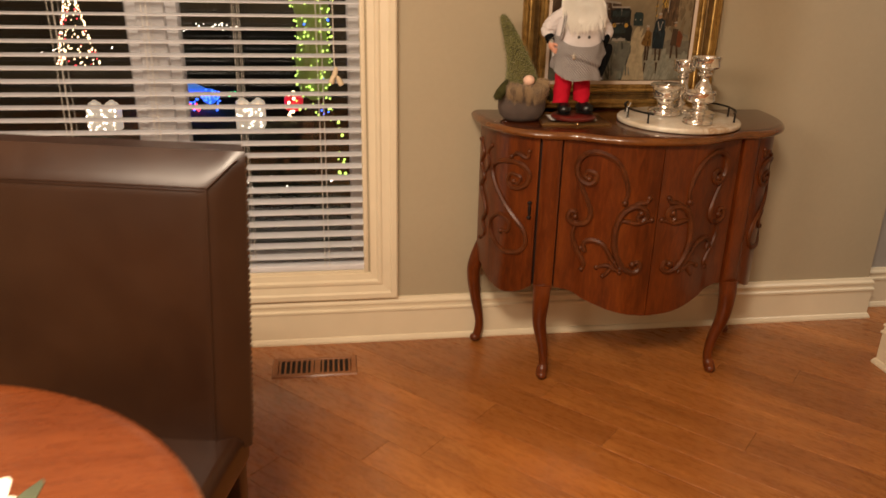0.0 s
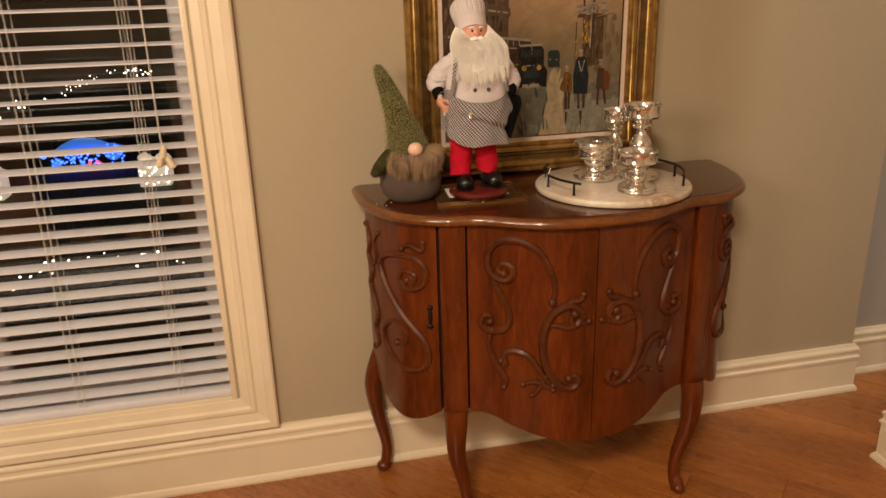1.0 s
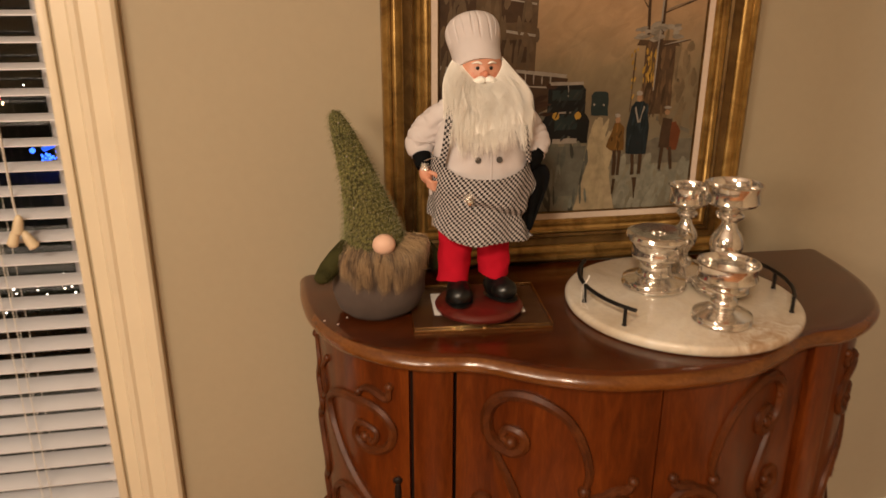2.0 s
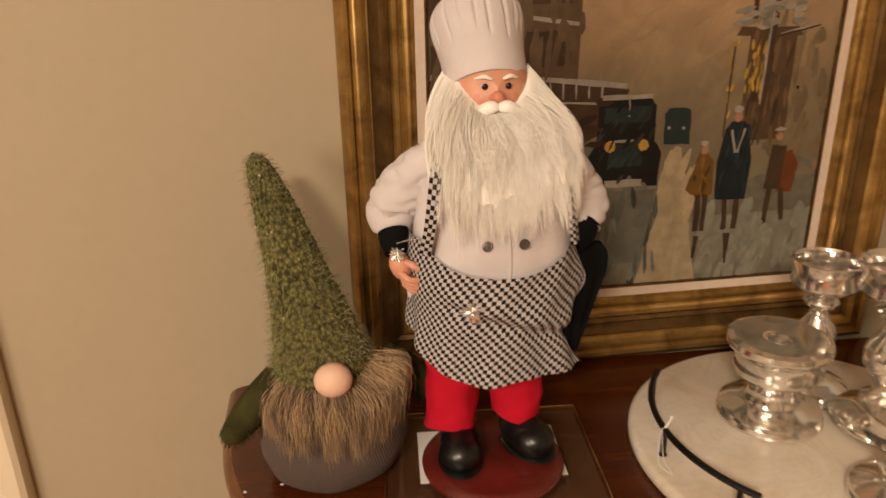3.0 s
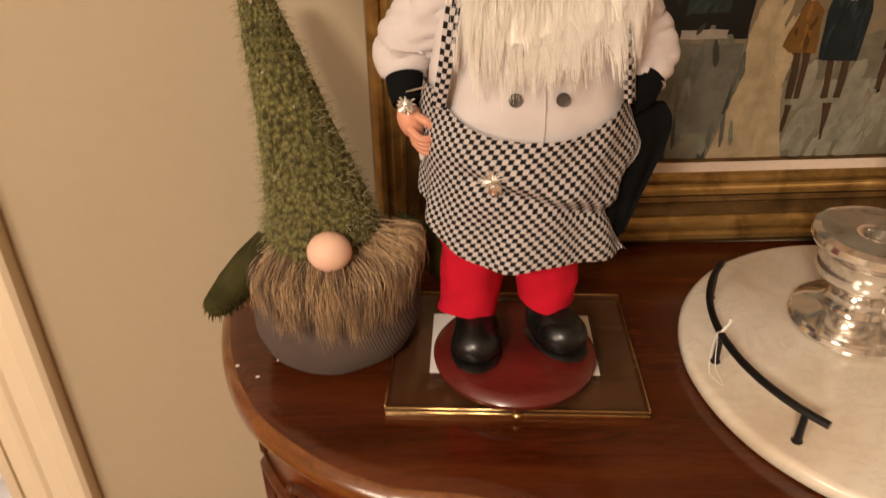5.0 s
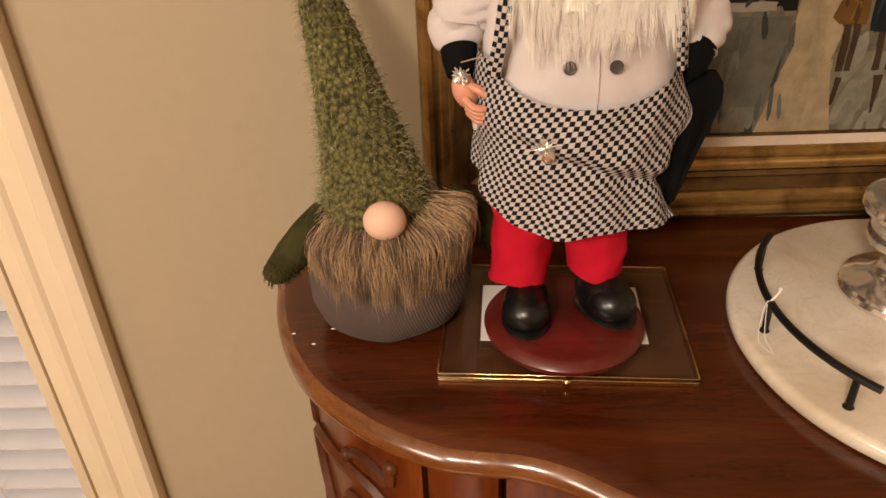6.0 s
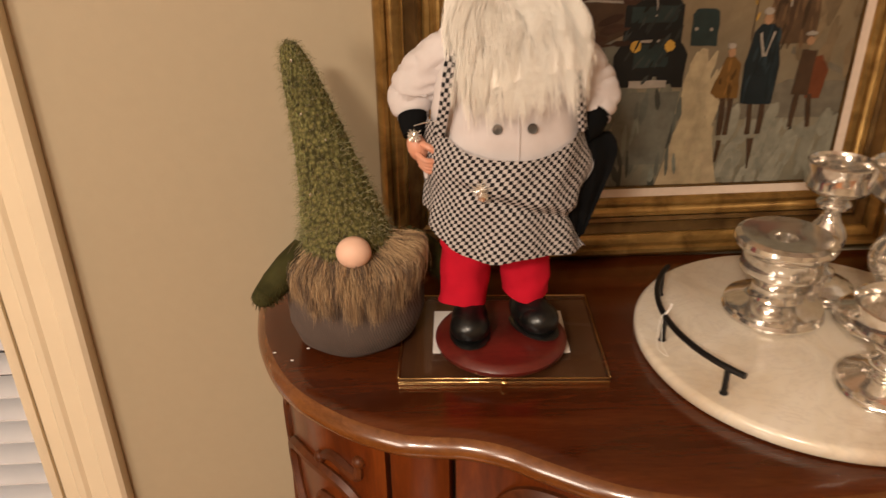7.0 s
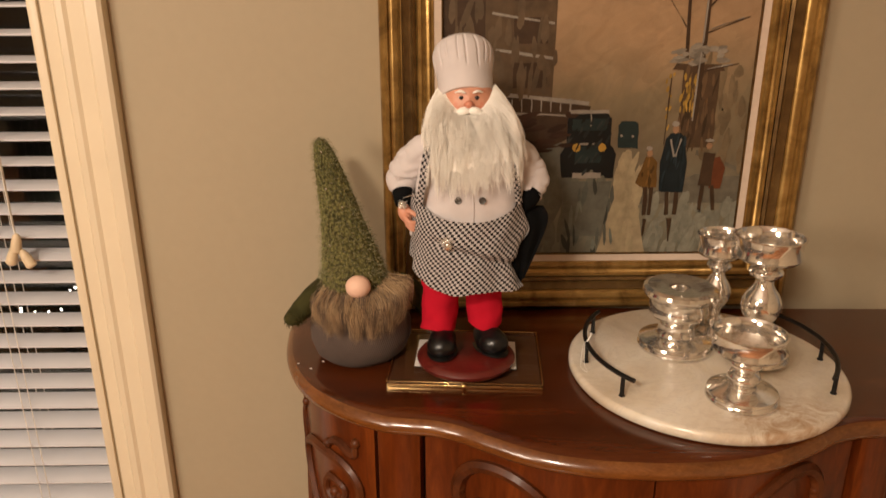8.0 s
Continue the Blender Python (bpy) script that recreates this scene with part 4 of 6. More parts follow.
holder(1.093, 2.374, foot(0.049), baluster(0.0245, 0.152, 0.0225), bowl(0.0465, 0.150, 0.041), "tallest silvery mercury glass candle holder with wide cup")
holder(1.027, 2.254, foot(0.047), knops(0.0245, 0.066, 0.019, 2), bowl(0.046, 0.064, 0.036), "short silvery mercury glass candle holder with open cup")

# ---- glass box under the doll ----
BXA = math.degrees(math.atan2(2.308 - 2.331, 0.767 - 0.545))
gbox = thing("glass_box", (0.545, 2.331, HT + 0.0005), "shallow glass keepsake box with brass edges on the cabinet", "box", turn=BXA + 1.5)
BW, BD, BH = 0.224, 0.172, 0.0085
bm = bmesh.new()
box(bm, 0.002, BW - 0.002, 0.002, BD - 0.002, 0.0, 0.0025)
part("base", bm, plain("brown_base", (0.075, 0.030, 0.012), 0.3, 0.0, vary=0.1), gbox, "brown glossy base", False)
bm = bmesh.new()
box(bm, 0.001, BW - 0.001, 0.001, BD - 0.001, BH - 0.0022, BH, 0.0005)
part("lid", bm, BOXGLASS, gbox, "bevelled clear glass lid").visible_shadow = False
for nm, b in (("edge_strip", (0, BW, -0.0008, 0.0008, 0.0, 0.0042)), ("edge_strip", (0, BW, -0.0009, 0.0009, BH - 0.0010, BH + 0.0004)), ("edge_strip", (0, BW, BD - 0.0008, BD + 0.0008, BH - 0.0010, BH + 0.0004)),
              ("edge_strip", (-0.0007, 0.0007, 0.0010, BD - 0.0010, BH - 0.0012, BH + 0.0003)), ("edge_strip", (BW - 0.0007, BW + 0.0007, 0.0010, BD - 0.0010, BH - 0.0012, BH + 0.0003))):
    bm = bmesh.new()
    box(bm, *b, 0.0004, seg=1)
    part(nm, bm, BRASS, gbox, "thin brass edging")
for a in ((0, BW, 0.0003, 0.0018), (0, BW, BD - 0.0018, BD - 0.0003), (0.0003, 0.0018, 0.002, BD - 0.002), (BW - 0.0018, BW - 0.0003, 0.002, BD - 0.002)):
    bm = bmesh.new()
    box(bm, *a, 0.0022, BH - 0.0020)
    part("glass_side", bm, BOXGLASS, gbox, "", False).visible_shadow = False
bm = bmesh.new()
blob(bm, (BW / 2, -0.004, 0.0060), (0.004, 0.004, 0.0035), 12)
part("knob", bm, BRASS, gbox, "small brass knob")
card = bmesh.new()
box(card, 0.036, 0.188, 0.044, 0.132, BH + 0.0012, BH + 0.0018)
c = part("paper_card", card, CARD, None, "", False)
c.matrix_world = gbox.matrix_world.copy()
tagged(c, "white paper card lying under the doll's wooden stand", "card")
BOXTOP = HT + 0.0005 + BH + 0.0019

# ---- the two dolls: one plain mesh each ----
def cloth(name, c, scale=900.0, vary=0.06, bump=0.25, rough=0.85, sheen=0.0):
    n = Nodes(name, rough, spec=0.12)
    v = n.mapped()
    f = n.noise(v, 25.0, 4.0)
    n.colour(n.ramp(f, [(0.3, tuple(x * (1 - vary) for x in c)), (0.7, tuple(x * (1 + vary) for x in c))]))
    n.bump(n.noise(v, scale, 2.0), bump, 0.0006).sheen(sheen)
    return n.mat


def checks():
    n = Nodes("checked_cloth", 0.85, spec=0.2)
    v = n.mapped(uv=True)
    ch = n.add("ShaderNodeTexChecker", Scale=1.0, Color1=(0.47, 0.435, 0.425, 1), Color2=(0.006, 0.005, 0.006, 1))
    n.link(v, ch.inputs["Vector"])
    n.colour(n.mix(0.25, ch.outputs["Color"], n.ramp(n.noise(n.mapped(), 60.0), [(0.3, (0.75, 0.73, 0.7)), (0.7, (1, 1, 1))]), "MULTIPLY"))
    n.bump(n.noise(n.mapped(), 800.0, 2.0), 0.2, 0.0005)
    return n.mat


def hair(name, lo, hi, rough=0.55):
    n = Nodes(name, rough, spec=0.3)
    r = n.add("ShaderNodeNewGeometry")
    n.colour(n.ramp(r.outputs["Random Per Island"], [(0.0, lo), (1.0, hi)])).sheen(0.3)
    return n.mat


def knit():
    n = Nodes("green_knit_shaded_gaps", 0.95, spec=0.15)
    v = n.mapped()
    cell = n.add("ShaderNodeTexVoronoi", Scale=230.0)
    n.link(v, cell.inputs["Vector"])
    # Colour darkens towards cell edges, painting the shade between yarn loops.
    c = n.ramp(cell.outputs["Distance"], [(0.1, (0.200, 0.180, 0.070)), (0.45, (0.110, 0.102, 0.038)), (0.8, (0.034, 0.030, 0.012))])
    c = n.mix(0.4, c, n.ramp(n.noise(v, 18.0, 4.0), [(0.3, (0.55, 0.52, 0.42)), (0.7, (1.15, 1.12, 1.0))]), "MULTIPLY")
    n.colour(c).bump(cell.outputs["Distance"], 0.6, 0.002).sheen(0.5, (0.7, 0.75, 0.3))
    return n.mat


WHITE_C = cloth("white_cotton", (0.60, 0.555, 0.55))
CHECK = checks()
RED_C = cloth("red_cotton", (0.47, 0.008, 0.024), 900.0, 0.12)
BLACK_C = cloth("black_cloth", (0.0035, 0.0038, 0.0042), 900.0, 0.1, 0.15, 0.9)
SHOE = plain("black_patent", (0.005, 0.005, 0.005), 0.30, vary=0.1, bump=0.02)
FLESH = plain("painted_resin", (0.60, 0.285, 0.185), 0.45, vary=0.05, bump=0.02)
BLUSH = plain("rosy_resin", (0.58, 0.225, 0.140), 0.45, vary=0.08, bump=0.02)
BEARD = hair("white_beard_hair", (0.86, 0.82, 0.74), (0.92, 0.89, 0.83))
STAND = wood("red_stained_stand", (0.075, 0.008, 0.006), (0.12, 0.014, 0.010), (0.16, 0.022, 0.014), 0.30, 0.3, (2, 8, 8)).mat
BUTTON = plain("grey_button", (0.10, 0.095, 0.09), 0.3, 0.4)
TINSEL = plain("silver_tinsel", (0.85, 0.84, 0.80), 0.2, 0.9)

DX, DY = 0.664, 2.405     # axis of the doll


def ease(k):
    k = max(0.0, min(1.0, k))
    return k * k * (3 - 2 * k)


def crumple(bm, n0, size, amount):
    """Soft folds pressed into the vertices from n0 on, along their normals."""
    bm.verts.ensure_lookup_table()
    vs = bm.verts[n0:]
    bm.normal_update()
    for v in vs:
        p = v.co
        soft = noise.noise(p * size)
        ridge = 1 - abs(noise.noise(Vector((p.x * size * 0.8 + 3, p.y * size * 0.8, p.z * size * 1.5 + 7))))
        v.co = p + v.normal * amount * (0.9 * soft - 1.1 * ridge ** 7)


def chef_doll():
    rr = random.Random(11)
    bm = bmesh.new()
    uvl = bm.loops.layers.uv.new("UVMap")
    WHT, CHK, RED, BLK, SHO, FLS, BRD, STD, BTN, BLU, TIN = range(11)
    z0 = BOXTOP
    # stand
    lathe(bm, [(0.062, 0.0), (0.068, 0.001), (0.0725, 0.005), (0.0735, 0.010), (0.070, 0.0145), (0.064, 0.017)], 64, (0.662, 2.386, z0), STD)
    zs = z0 + 0.017
    # shoes
    for x, y, turn in ((0.627, 2.384, 6), (0.697, 2.392, -26)):
        m = pose(0, 0, 0, 0, 0, -turn)
        blob(bm, (x, y, zs + 0.018), (0.0205, 0.034, 0.0205), 20, SHO, m.to_3x3(), lambda d: 1.0 if d.z > -0.6 else 0.97)
        q = m @ Vector((0, -0.013, 0))
        blob(bm, (x + q.x, y + q.y, zs + 0.017), (0.0220, 0.023, 0.0180), 20, SHO, m.to_3x3())
        q = m @ Vector((0, -0.004, 0))
        blob(bm, (x + q.x, y + q.y, zs + 0.0035), (0.0230, 0.037, 0.0038), 16, SHO, m.to_3x3())
    # trousers
    for x, y, s in ((0.621, 2.404, -1), (0.691, 2.408, 1)):
        rings = []
        n0 = len(bm.verts)
        for i in range(19):
            k = i / 18
            z = 0.949 + (0.004 if s > 0 else 0.0) * (1 - k) + 0.128 * k
            ring = []
            for j in range(36):
                a = 2 * math.pi * j / 36
                r = 0.0262 + 0.0035 * k + 0.0012 * math.sin(3 * a + 7 * k + s) * (1 - 0.4 * k)
                ring.append(bm.verts.new((x + 0.006 * (-s) * k + r * math.cos(a) * 1.02, y + r * math.sin(a), z + 0.003 * math.sin(2 * a + s) * (1 - k))))
            rings.append(ring)
        for a, b in zip(rings, rings[1:]):
            for j in range(36):
                bm.faces.new((a[j], a[(j + 1) % 36], b[(j + 1) % 36], b[j])).material_index = RED
        bm.faces.new(rings[0]).material_index = RED
        crumple(bm, n0, 42, 0.0026)
    # jacket body
    prof = [(0.060, 1.055), (0.072, 1.075), (0.078, 1.105), (0.0805, 1.135), (0.0785, 1.160), (0.074, 1.185), (0.069, 1.208), (0.062, 1.232), (0.048, 1.255), (0.030, 1.268)]
    prof = [(p.x, p.z) for p in spline([(r, 0, z) for r, z in prof], 4)]
    n0 = len(bm.verts)
    lathe(bm, prof, 72, (DX + 0.003, DY + 0.002, 0), WHT, 1.0, 0.72)
    crumple(bm, n0, 26, 0.0022)
    # front edge of the jacket: a thin overlapping fold
    P = spline([(DX + 0.005, DY - 0.0545, 1.120), (DX + 0.005, DY - 0.0560, 1.145), (DX + 0.004, DY - 0.0535, 1.175), (DX + 0.003, DY - 0.050, 1.205)], 4)
    tube(bm, P, 0.0010, 6, WHT)
    # sleeves with pressed folds
    for pts, rad in (
        ([(0.626, 2.408, 1.238), (0.604, 2.418, 1.216), (0.583, 2.428, 1.194), (0.571, 2.428, 1.172), (0.572, 2.416, 1.152)], [0.019, 0.0215, 0.0235, 0.0235, 0.0160]),
        ([(0.702, 2.410, 1.238), (0.725, 2.419, 1.216), (0.746, 2.423, 1.194), (0.755, 2.417, 1.172), (0.751, 2.402, 1.150)], [0.019, 0.0220, 0.0245, 0.0240, 0.0175])):
        L = spline(pts, 10)
        n = len(L)
        R = []
        for i in range(n):
            f = i / (n - 1) * (len(rad) - 1)
            k = min(len(rad) - 2, int(f))
            R.append(rad[k] + (rad[k + 1] - rad[k]) * (f - k))
        n0 = len(bm.verts)
        tube(bm, L, R, 40, WHT, 1.05)
        crumple(bm, n0, 42, 0.0036)
    # black cuffs, the resin fist, the tinsel on the cuff
    tube(bm, [(0.571, 2.414, 1.156), (0.572, 2.407, 1.148), (0.573, 2.400, 1.140)], [0.0150, 0.0142, 0.0120], 18, BLK)
    blob(bm, (0.575, 2.394, 1.129), (0.0102, 0.0105, 0.0150), 16, FLS, pose(0, 0, 0, 0, -20, 0).to_3x3())
    for i in range(4):
        o = 0.0040 * i
        tube(bm, spline([(0.574 + 0.001 * i, 2.385 + 0.001 * i, 1.126 - o), (0.581 + 0.001 * i, 2.378 + 0.001 * i, 1.121 - o), (0.589, 2.378 + 0.001 * i, 1.120 - o * 0.9), (0.592, 2.384, 1.122 - o * 0.9)], 3), 0.0031, 8, FLS)
    tube(bm, spline([(0.579, 2.387, 1.135), (0.586, 2.381, 1.133), (0.592, 2.381, 1.128)], 3), 0.0034, 8, FLS)
    for i in range(44):
        d = Vector((rr.uniform(-1, 1), rr.uniform(-1, 0.2), rr.uniform(-1, 1))).normalized()
        c = Vector((0.572, 2.387, 1.144))
        tube(bm, [c, c + d * 0.0075], [0.0016, 0.0005], 4, TIN)
    tube(bm, [(0.752, 2.406, 1.156), (0.746, 2.398, 1.146), (0.736, 2.390, 1.140)], [0.0180, 0.0165, 0.0125], 16, BLK)
    # tail of the jacket behind the fist
    tube(bm, spline([(0.590, 2.398, 1.118), (0.584, 2.396, 1.106), (0.582, 2.394, 1.096)], 4), [0.004, 0.005, 0.006, 0.0065, 0.0065, 0.006, 0.005, 0.004, 0.002], 10, WHT, 0.4)
    # dark cloth hanging at the side
    rows = []
    for i in range(15):
        k = i / 14
        z = 1.140 - 0.108 * k
        x0, x1 = 0.712 + 0.012 * k, 0.787 - 0.043 * k ** 1.25 - 0.014 * (1 - k) ** 8
        row = []
        for j in range(13):
            u = j / 12
            row.append((x0 + (x1 - x0) * u, 2.386 + 0.020 * u * (1 - k) - 0.012 * k + 0.004 * math.sin(6 * u + 4 * k) - 0.003 * math.sin(14 * u - 3 * k), z - 0.006 * u * (1 - k) + 0.003 * math.sin(8 * u) * k))
        rows.append(row)
    faces = []
    for off in (0.0, 0.008):
        vs = [[bm.verts.new((x, y + off, z)) for x, y, z in row] for row in rows]
        for a, b in zip(vs, vs[1:]):
            for j in range(12):
                bm.faces.new((a[j], a[j + 1], b[j + 1], b[j])).material_index = BLK
        faces.append(vs)
    edge = [(i, 0) for i in range(15)] + [(14, j) for j in range(1, 13)] + [(i, 12) for i in range(13, -1, -1)] + [(0, j) for j in range(11, 0, -1)]
    for p, q in zip(edge, edge[1:] + edge[:1]):
        bm.faces.new((faces[0][p[0]][p[1]], faces[0][q[0]][q[1]], faces[1][q[0]][q[1]], faces[1][p[0]][p[1]])).material_index = BLK
    # checked apron: a scooped upper edge, a pinched fold across, a flared side and a sweeping hem
    CELL = 0.0040
    NU, NV = 96, 44
    flare = spline([(0.731, 2.384, 1.158), (0.741, 2.382, 1.132), (0.750, 2.380, 1.108), (0.735, 2.372, 1.088), (0.716, 2.362, 1.070), (0.724, 2.358, 1.050), (0.742, 2.356, 1.031)], 8)
    grid = []
    for v in range(NV + 1):
        k = v / NV
        f = k * (len(flare) - 1)
        i = min(len(flare) - 2, int(f))
        fr = flare[i].lerp(flare[i + 1], f - i)
        row = []
        for u in range(NU + 1):
            g = u / NU
            th = math.radians(-104 + 190 * g)
            top = 1.130 + 0.030 * min(1.0, abs(th) / 1.15) ** 2.4
            hem = 1.0265 + 0.034 * ease((-th - 0.25) / 1.5) + 0.0025 * math.sin(4 * th + 0.6)
            z = top + (hem - top) * k
            x = DX + 0.081 * math.sin(th)
            r = 0.0805 + 0.003 * math.sin(math.pi * min(1, k / 0.75)) + 0.012 * max(0.0, k - 0.62) * ease(2 * k - 0.6)
            zc = 1.096 - 0.34 * (x - 0.631)
            w = ease((x - 0.600) / 0.03)
            r += w * (0.0045 * math.exp(-((z - zc - 0.011) / 0.009) ** 2) - 0.0062 * math.exp(-((z - zc + 0.002) / 0.0055) ** 2))
            low = ease((k - 0.45) / 0.5)
            r += low * (0.0030 * math.sin(7 * th + 0.8 + 1.5 * k) + 0.0016 * math.sin(13 * th - 2 * k)) + 0.0010 * math.sin(9 * th + 12 * k) * (1 - low)
            p = Vector((DX + 0.001 + r * math.sin(th), DY - r * (0.775 + 0.06 * k) * math.cos(th), z))
            s = ease((g - 0.74) / 0.26)
            p = p.lerp(fr, s)
            row.append(bm.verts.new(p))
        grid.append(row)
    for v in range(NV):
        for u in range(NU):
            f = bm.faces.new((grid[v][u], grid[v][u + 1], grid[v + 1][u + 1], grid[v + 1][u]))
            f.material_index = CHK
            for lp, (a, b) in zip(f.loops, ((u, v), (u + 1, v), (u + 1, v + 1), (u, v + 1))):
                th = math.radians(-104 + 190 * a / NU)
                y = grid[b][a].co.z
                lp[uvl].uv = (th * 0.078 * (1 + 0.06 * b / NV) / CELL + 0.25 * (1.15 - y) / CELL, (1.16 - y) * 1.08 / CELL + 0.10 * th * 0.078 / CELL)
    # straps rising from the corners of the apron
    for s in (-1, 1):
        P = spline([(DX + s * 0.069, DY - 0.036, 1.150), (DX + s * 0.064, DY - 0.041, 1.180), (DX + s * 0.059, DY - 0.038, 1.215), (DX + s * 0.050, DY - 0.014, 1.252)], 8)
        prev = None
        for i, p in enumerate(P):
            a = [bm.verts.new(p + Vector((e * 0.0050, -0.0058 + abs(e) * 0.003 + s * e * 0.003, 0))) for e in (-1, 0, 1)]
            if prev:
                for j in (0, 1):
                    f = bm.faces.new((prev[j], prev[j + 1], a[j + 1], a[j]))
                    f.material_index = CHK
                    for lp, (e, q) in zip(f.loops, ((j, i - 1), (j + 1, i - 1), (j + 1, i), (j, i))):
                        lp[uvl].uv = (e * 1.5 + 0.1, q * 1.0)
            prev = a
    # buttons in two rows
    for x, z in ((0.648, 1.159), (0.681, 1.159), (0.651, 1.192), (0.683, 1.191)):
        q = next(r for r, h in prof if h >= z)
        y = DY + 0.002 - 0.72 * q * math.sqrt(max(0.05, 1 - ((x - DX - 0.003) / q) ** 2)) - 0.0012
        lathe(bm, [(0.0022, 0.0), (0.0046, 0.0004), (0.0050, 0.0014), (0.0044, 0.0022), (0.0030, 0.0017)], 16, (0, 0, 0), BTN)
        bm.verts.ensure_lookup_table()
        m = pose(x, y, z, 90 - 6, 0, 0)
        for v in bm.verts[-80:]:
            v.co = m @ v.co
    # head: brow, nose and full cheeks drawn out of one round form
    HX, HY, HZ = 0.6635, 2.416, 1.283

    def features(d):
        k = 1.0
        for s in (-1, 1):
            k += 0.085 * math.exp(-((d.x - s * 0.46) ** 2 + (d.z + 0.30) ** 2) / 0.050)
            k -= 0.055 * math.exp(-((d.x - s * 0.32) ** 2 / 0.020 + (d.z - 0.20) ** 2 / 0.012))
            k += 0.050 * math.exp(-((d.x - s * 0.32) ** 2 / 0.045 + (d.z - 0.42) ** 2 / 0.010))
        k += 0.10 * math.exp(-(d.x ** 2 / 0.012 + (d.z - 0.12) ** 2 / 0.060))
        return k if d.y < 0 else 1.0

    n0 = len(bm.faces)
    blob(bm, (HX, HY, HZ), (0.0360, 0.0310, 0.0390), 44, FLS, None, features)
    bm.faces.ensure_lookup_table()
    for f in bm.faces[n0:]:
        c = f.calc_center_median()
        if c.y < HY and min((c.x - HX - s * 0.0165) ** 2 + (c.z - HZ + 0.009) ** 2 for s in (-1, 1)) < 0.0095 ** 2:
            f.material_index = BLU
    blob(bm, (HX, HY - 0.0345, HZ + 0.0005), (0.0056, 0.0055, 0.0052), 14, BLU)
    for s in (-1, 1):
        blob(bm, (HX + s * 0.0040, HY - 0.0318, HZ - 0.0005), (0.0034, 0.0036, 0.0034), 10, BLU)
        blob(bm, (HX + s * 0.0106, HY - 0.0268, HZ + 0.0085), (0.0036, 0.0024, 0.0022), 12, WHT)
        blob(bm, (HX + s * 0.0104, HY - 0.0288, HZ + 0.0085), (0.0029, 0.0017, 0.0028), 12, SHO)
        tube(bm, spline([(HX + s * 0.0048, HY - 0.0315, HZ + 0.0150), (HX + s * 0.0110, HY - 0.0305, HZ + 0.0172), (HX + s * 0.0190, HY - 0.0250, HZ + 0.0150)], 4), [0.0012, 0.0019, 0.0024, 0.0026, 0.0026, 0.0025, 0.0022, 0.0016, 0.0008], 8, BRD, 0.7)
        tube(bm, spline([(HX, HY - 0.0345, HZ - 0.0085), (HX + s * 0.008, HY - 0.0365, HZ - 0.0080), (HX + s * 0.017, HY - 0.0320, HZ - 0.0115), (HX + s * 0.025, HY - 0.0240, HZ - 0.0135)], 4), [0.0034, 0.0045, 0.0052, 0.0056, 0.0056, 0.0054, 0.0050, 0.0045, 0.0040, 0.0032, 0.0024, 0.0016, 0.0008], 10, BRD)
        for i in range(90):
            a = rr.random()
            p = Vector((HX + s * 0.003, HY - 0.0385, HZ - 0.0085 + rr.uniform(-0.003, 0.003)))
            q = Vector((HX + s * rr.uniform(0.012, 0.027), HY - 0.034 + 0.010 * a, HZ - 0.012 + rr.uniform(-0.006, 0.002)))
            tube(bm, [p, p.lerp(q, 0.5) + Vector((0, -0.003, 0.003)), q], [0.0003, 0.0003, 0.0001], 3, BRD)
    # soft mass of hair behind the locks
    blob(bm, (HX, HY + 0.016, 1.268), (0.042, 0.030, 0.046), 20, BRD)
    blob(bm, (HX + 0.001, HY - 0.014, 1.236), (0.050, 0.030, 0.034), 20, BRD)

    def beard(a, v, lift=0.0, shift=0.0, end=0.0):
        """A place on the beard: a goes round from temple to temple, v from the root to the tip."""
        s, c, m = math.sin(max(-1.57, min(1.57, a))), math.cos(a), abs(a)
        root = Vector((HX + 0.0325 * s + math.copysign(0.006 * max(0.0, m - 1.2), a), HY - 0.0325 * c, 1.2695 + 0.034 * ease(m / 1.75)))
        tip = Vector((HX + 0.005 + (0.0605 if a < 0 else 0.0665) * s + shift, DY - 0.070 * math.cos(a * 0.78), 1.176 + 0.034 * s * s + 0.012 * math.sin(3 * a + 1) + end))
        out = Vector((s, -c, 0.0))
        mid = root.lerp(tip, 0.36) + out * (0.0165 - 0.0080 * s * s) + Vector((0, 0, 0.004 - 0.006 * s * s))
        low = root.lerp(tip, 0.72) + out * (0.0090 - 0.002 * s * s) + Vector((shift * 0.4, 0, 0))
        b = (1 - v) ** 3 * root + 3 * v * (1 - v) ** 2 * mid + 3 * v * v * (1 - v) * low + v ** 3 * tip
        return b + out * lift

    NA, NB = 150, 22
    cols = []
    for i in range(NA + 1):
        a = -1.95 + 3.9 * i / NA
        jag = 0.014 * noise.noise((a * 9, 2, 0)) + 0.022
        cols.append([bm.verts.new(beard(a, j / NB, 0.0016 * noise.noise((a * 10, j * 0.10, 5)) + 0.0009 * noise.noise((a * 34, j * 0.16, 9)) - 0.001, 0, jag)) for j in range(NB + 1)])
    for A, B in zip(cols, cols[1:]):
        for j in range(NB):
            bm.faces.new((A[j], A[j + 1], B[j + 1], B[j])).material_index = BRD
    for i in range(9000):
        if i % 30 == 0:
            la, lift, sh, end = rr.uniform(-1.95, 1.95), 0.0030 * rr.random(), rr.gauss(0, 0.005), 0.078 * rr.random() ** 1.4 - 0.012
            wave, ph = rr.gauss(0, 0.035), rr.uniform(0, 6)
        calm = 1 - 0.60 * ease(abs(la) - 0.8)
        a0, e0, r = la + rr.gauss(0, 0.10), end * calm + rr.gauss(0, 0.006) * calm, rr.uniform(0.00014, 0.00030)
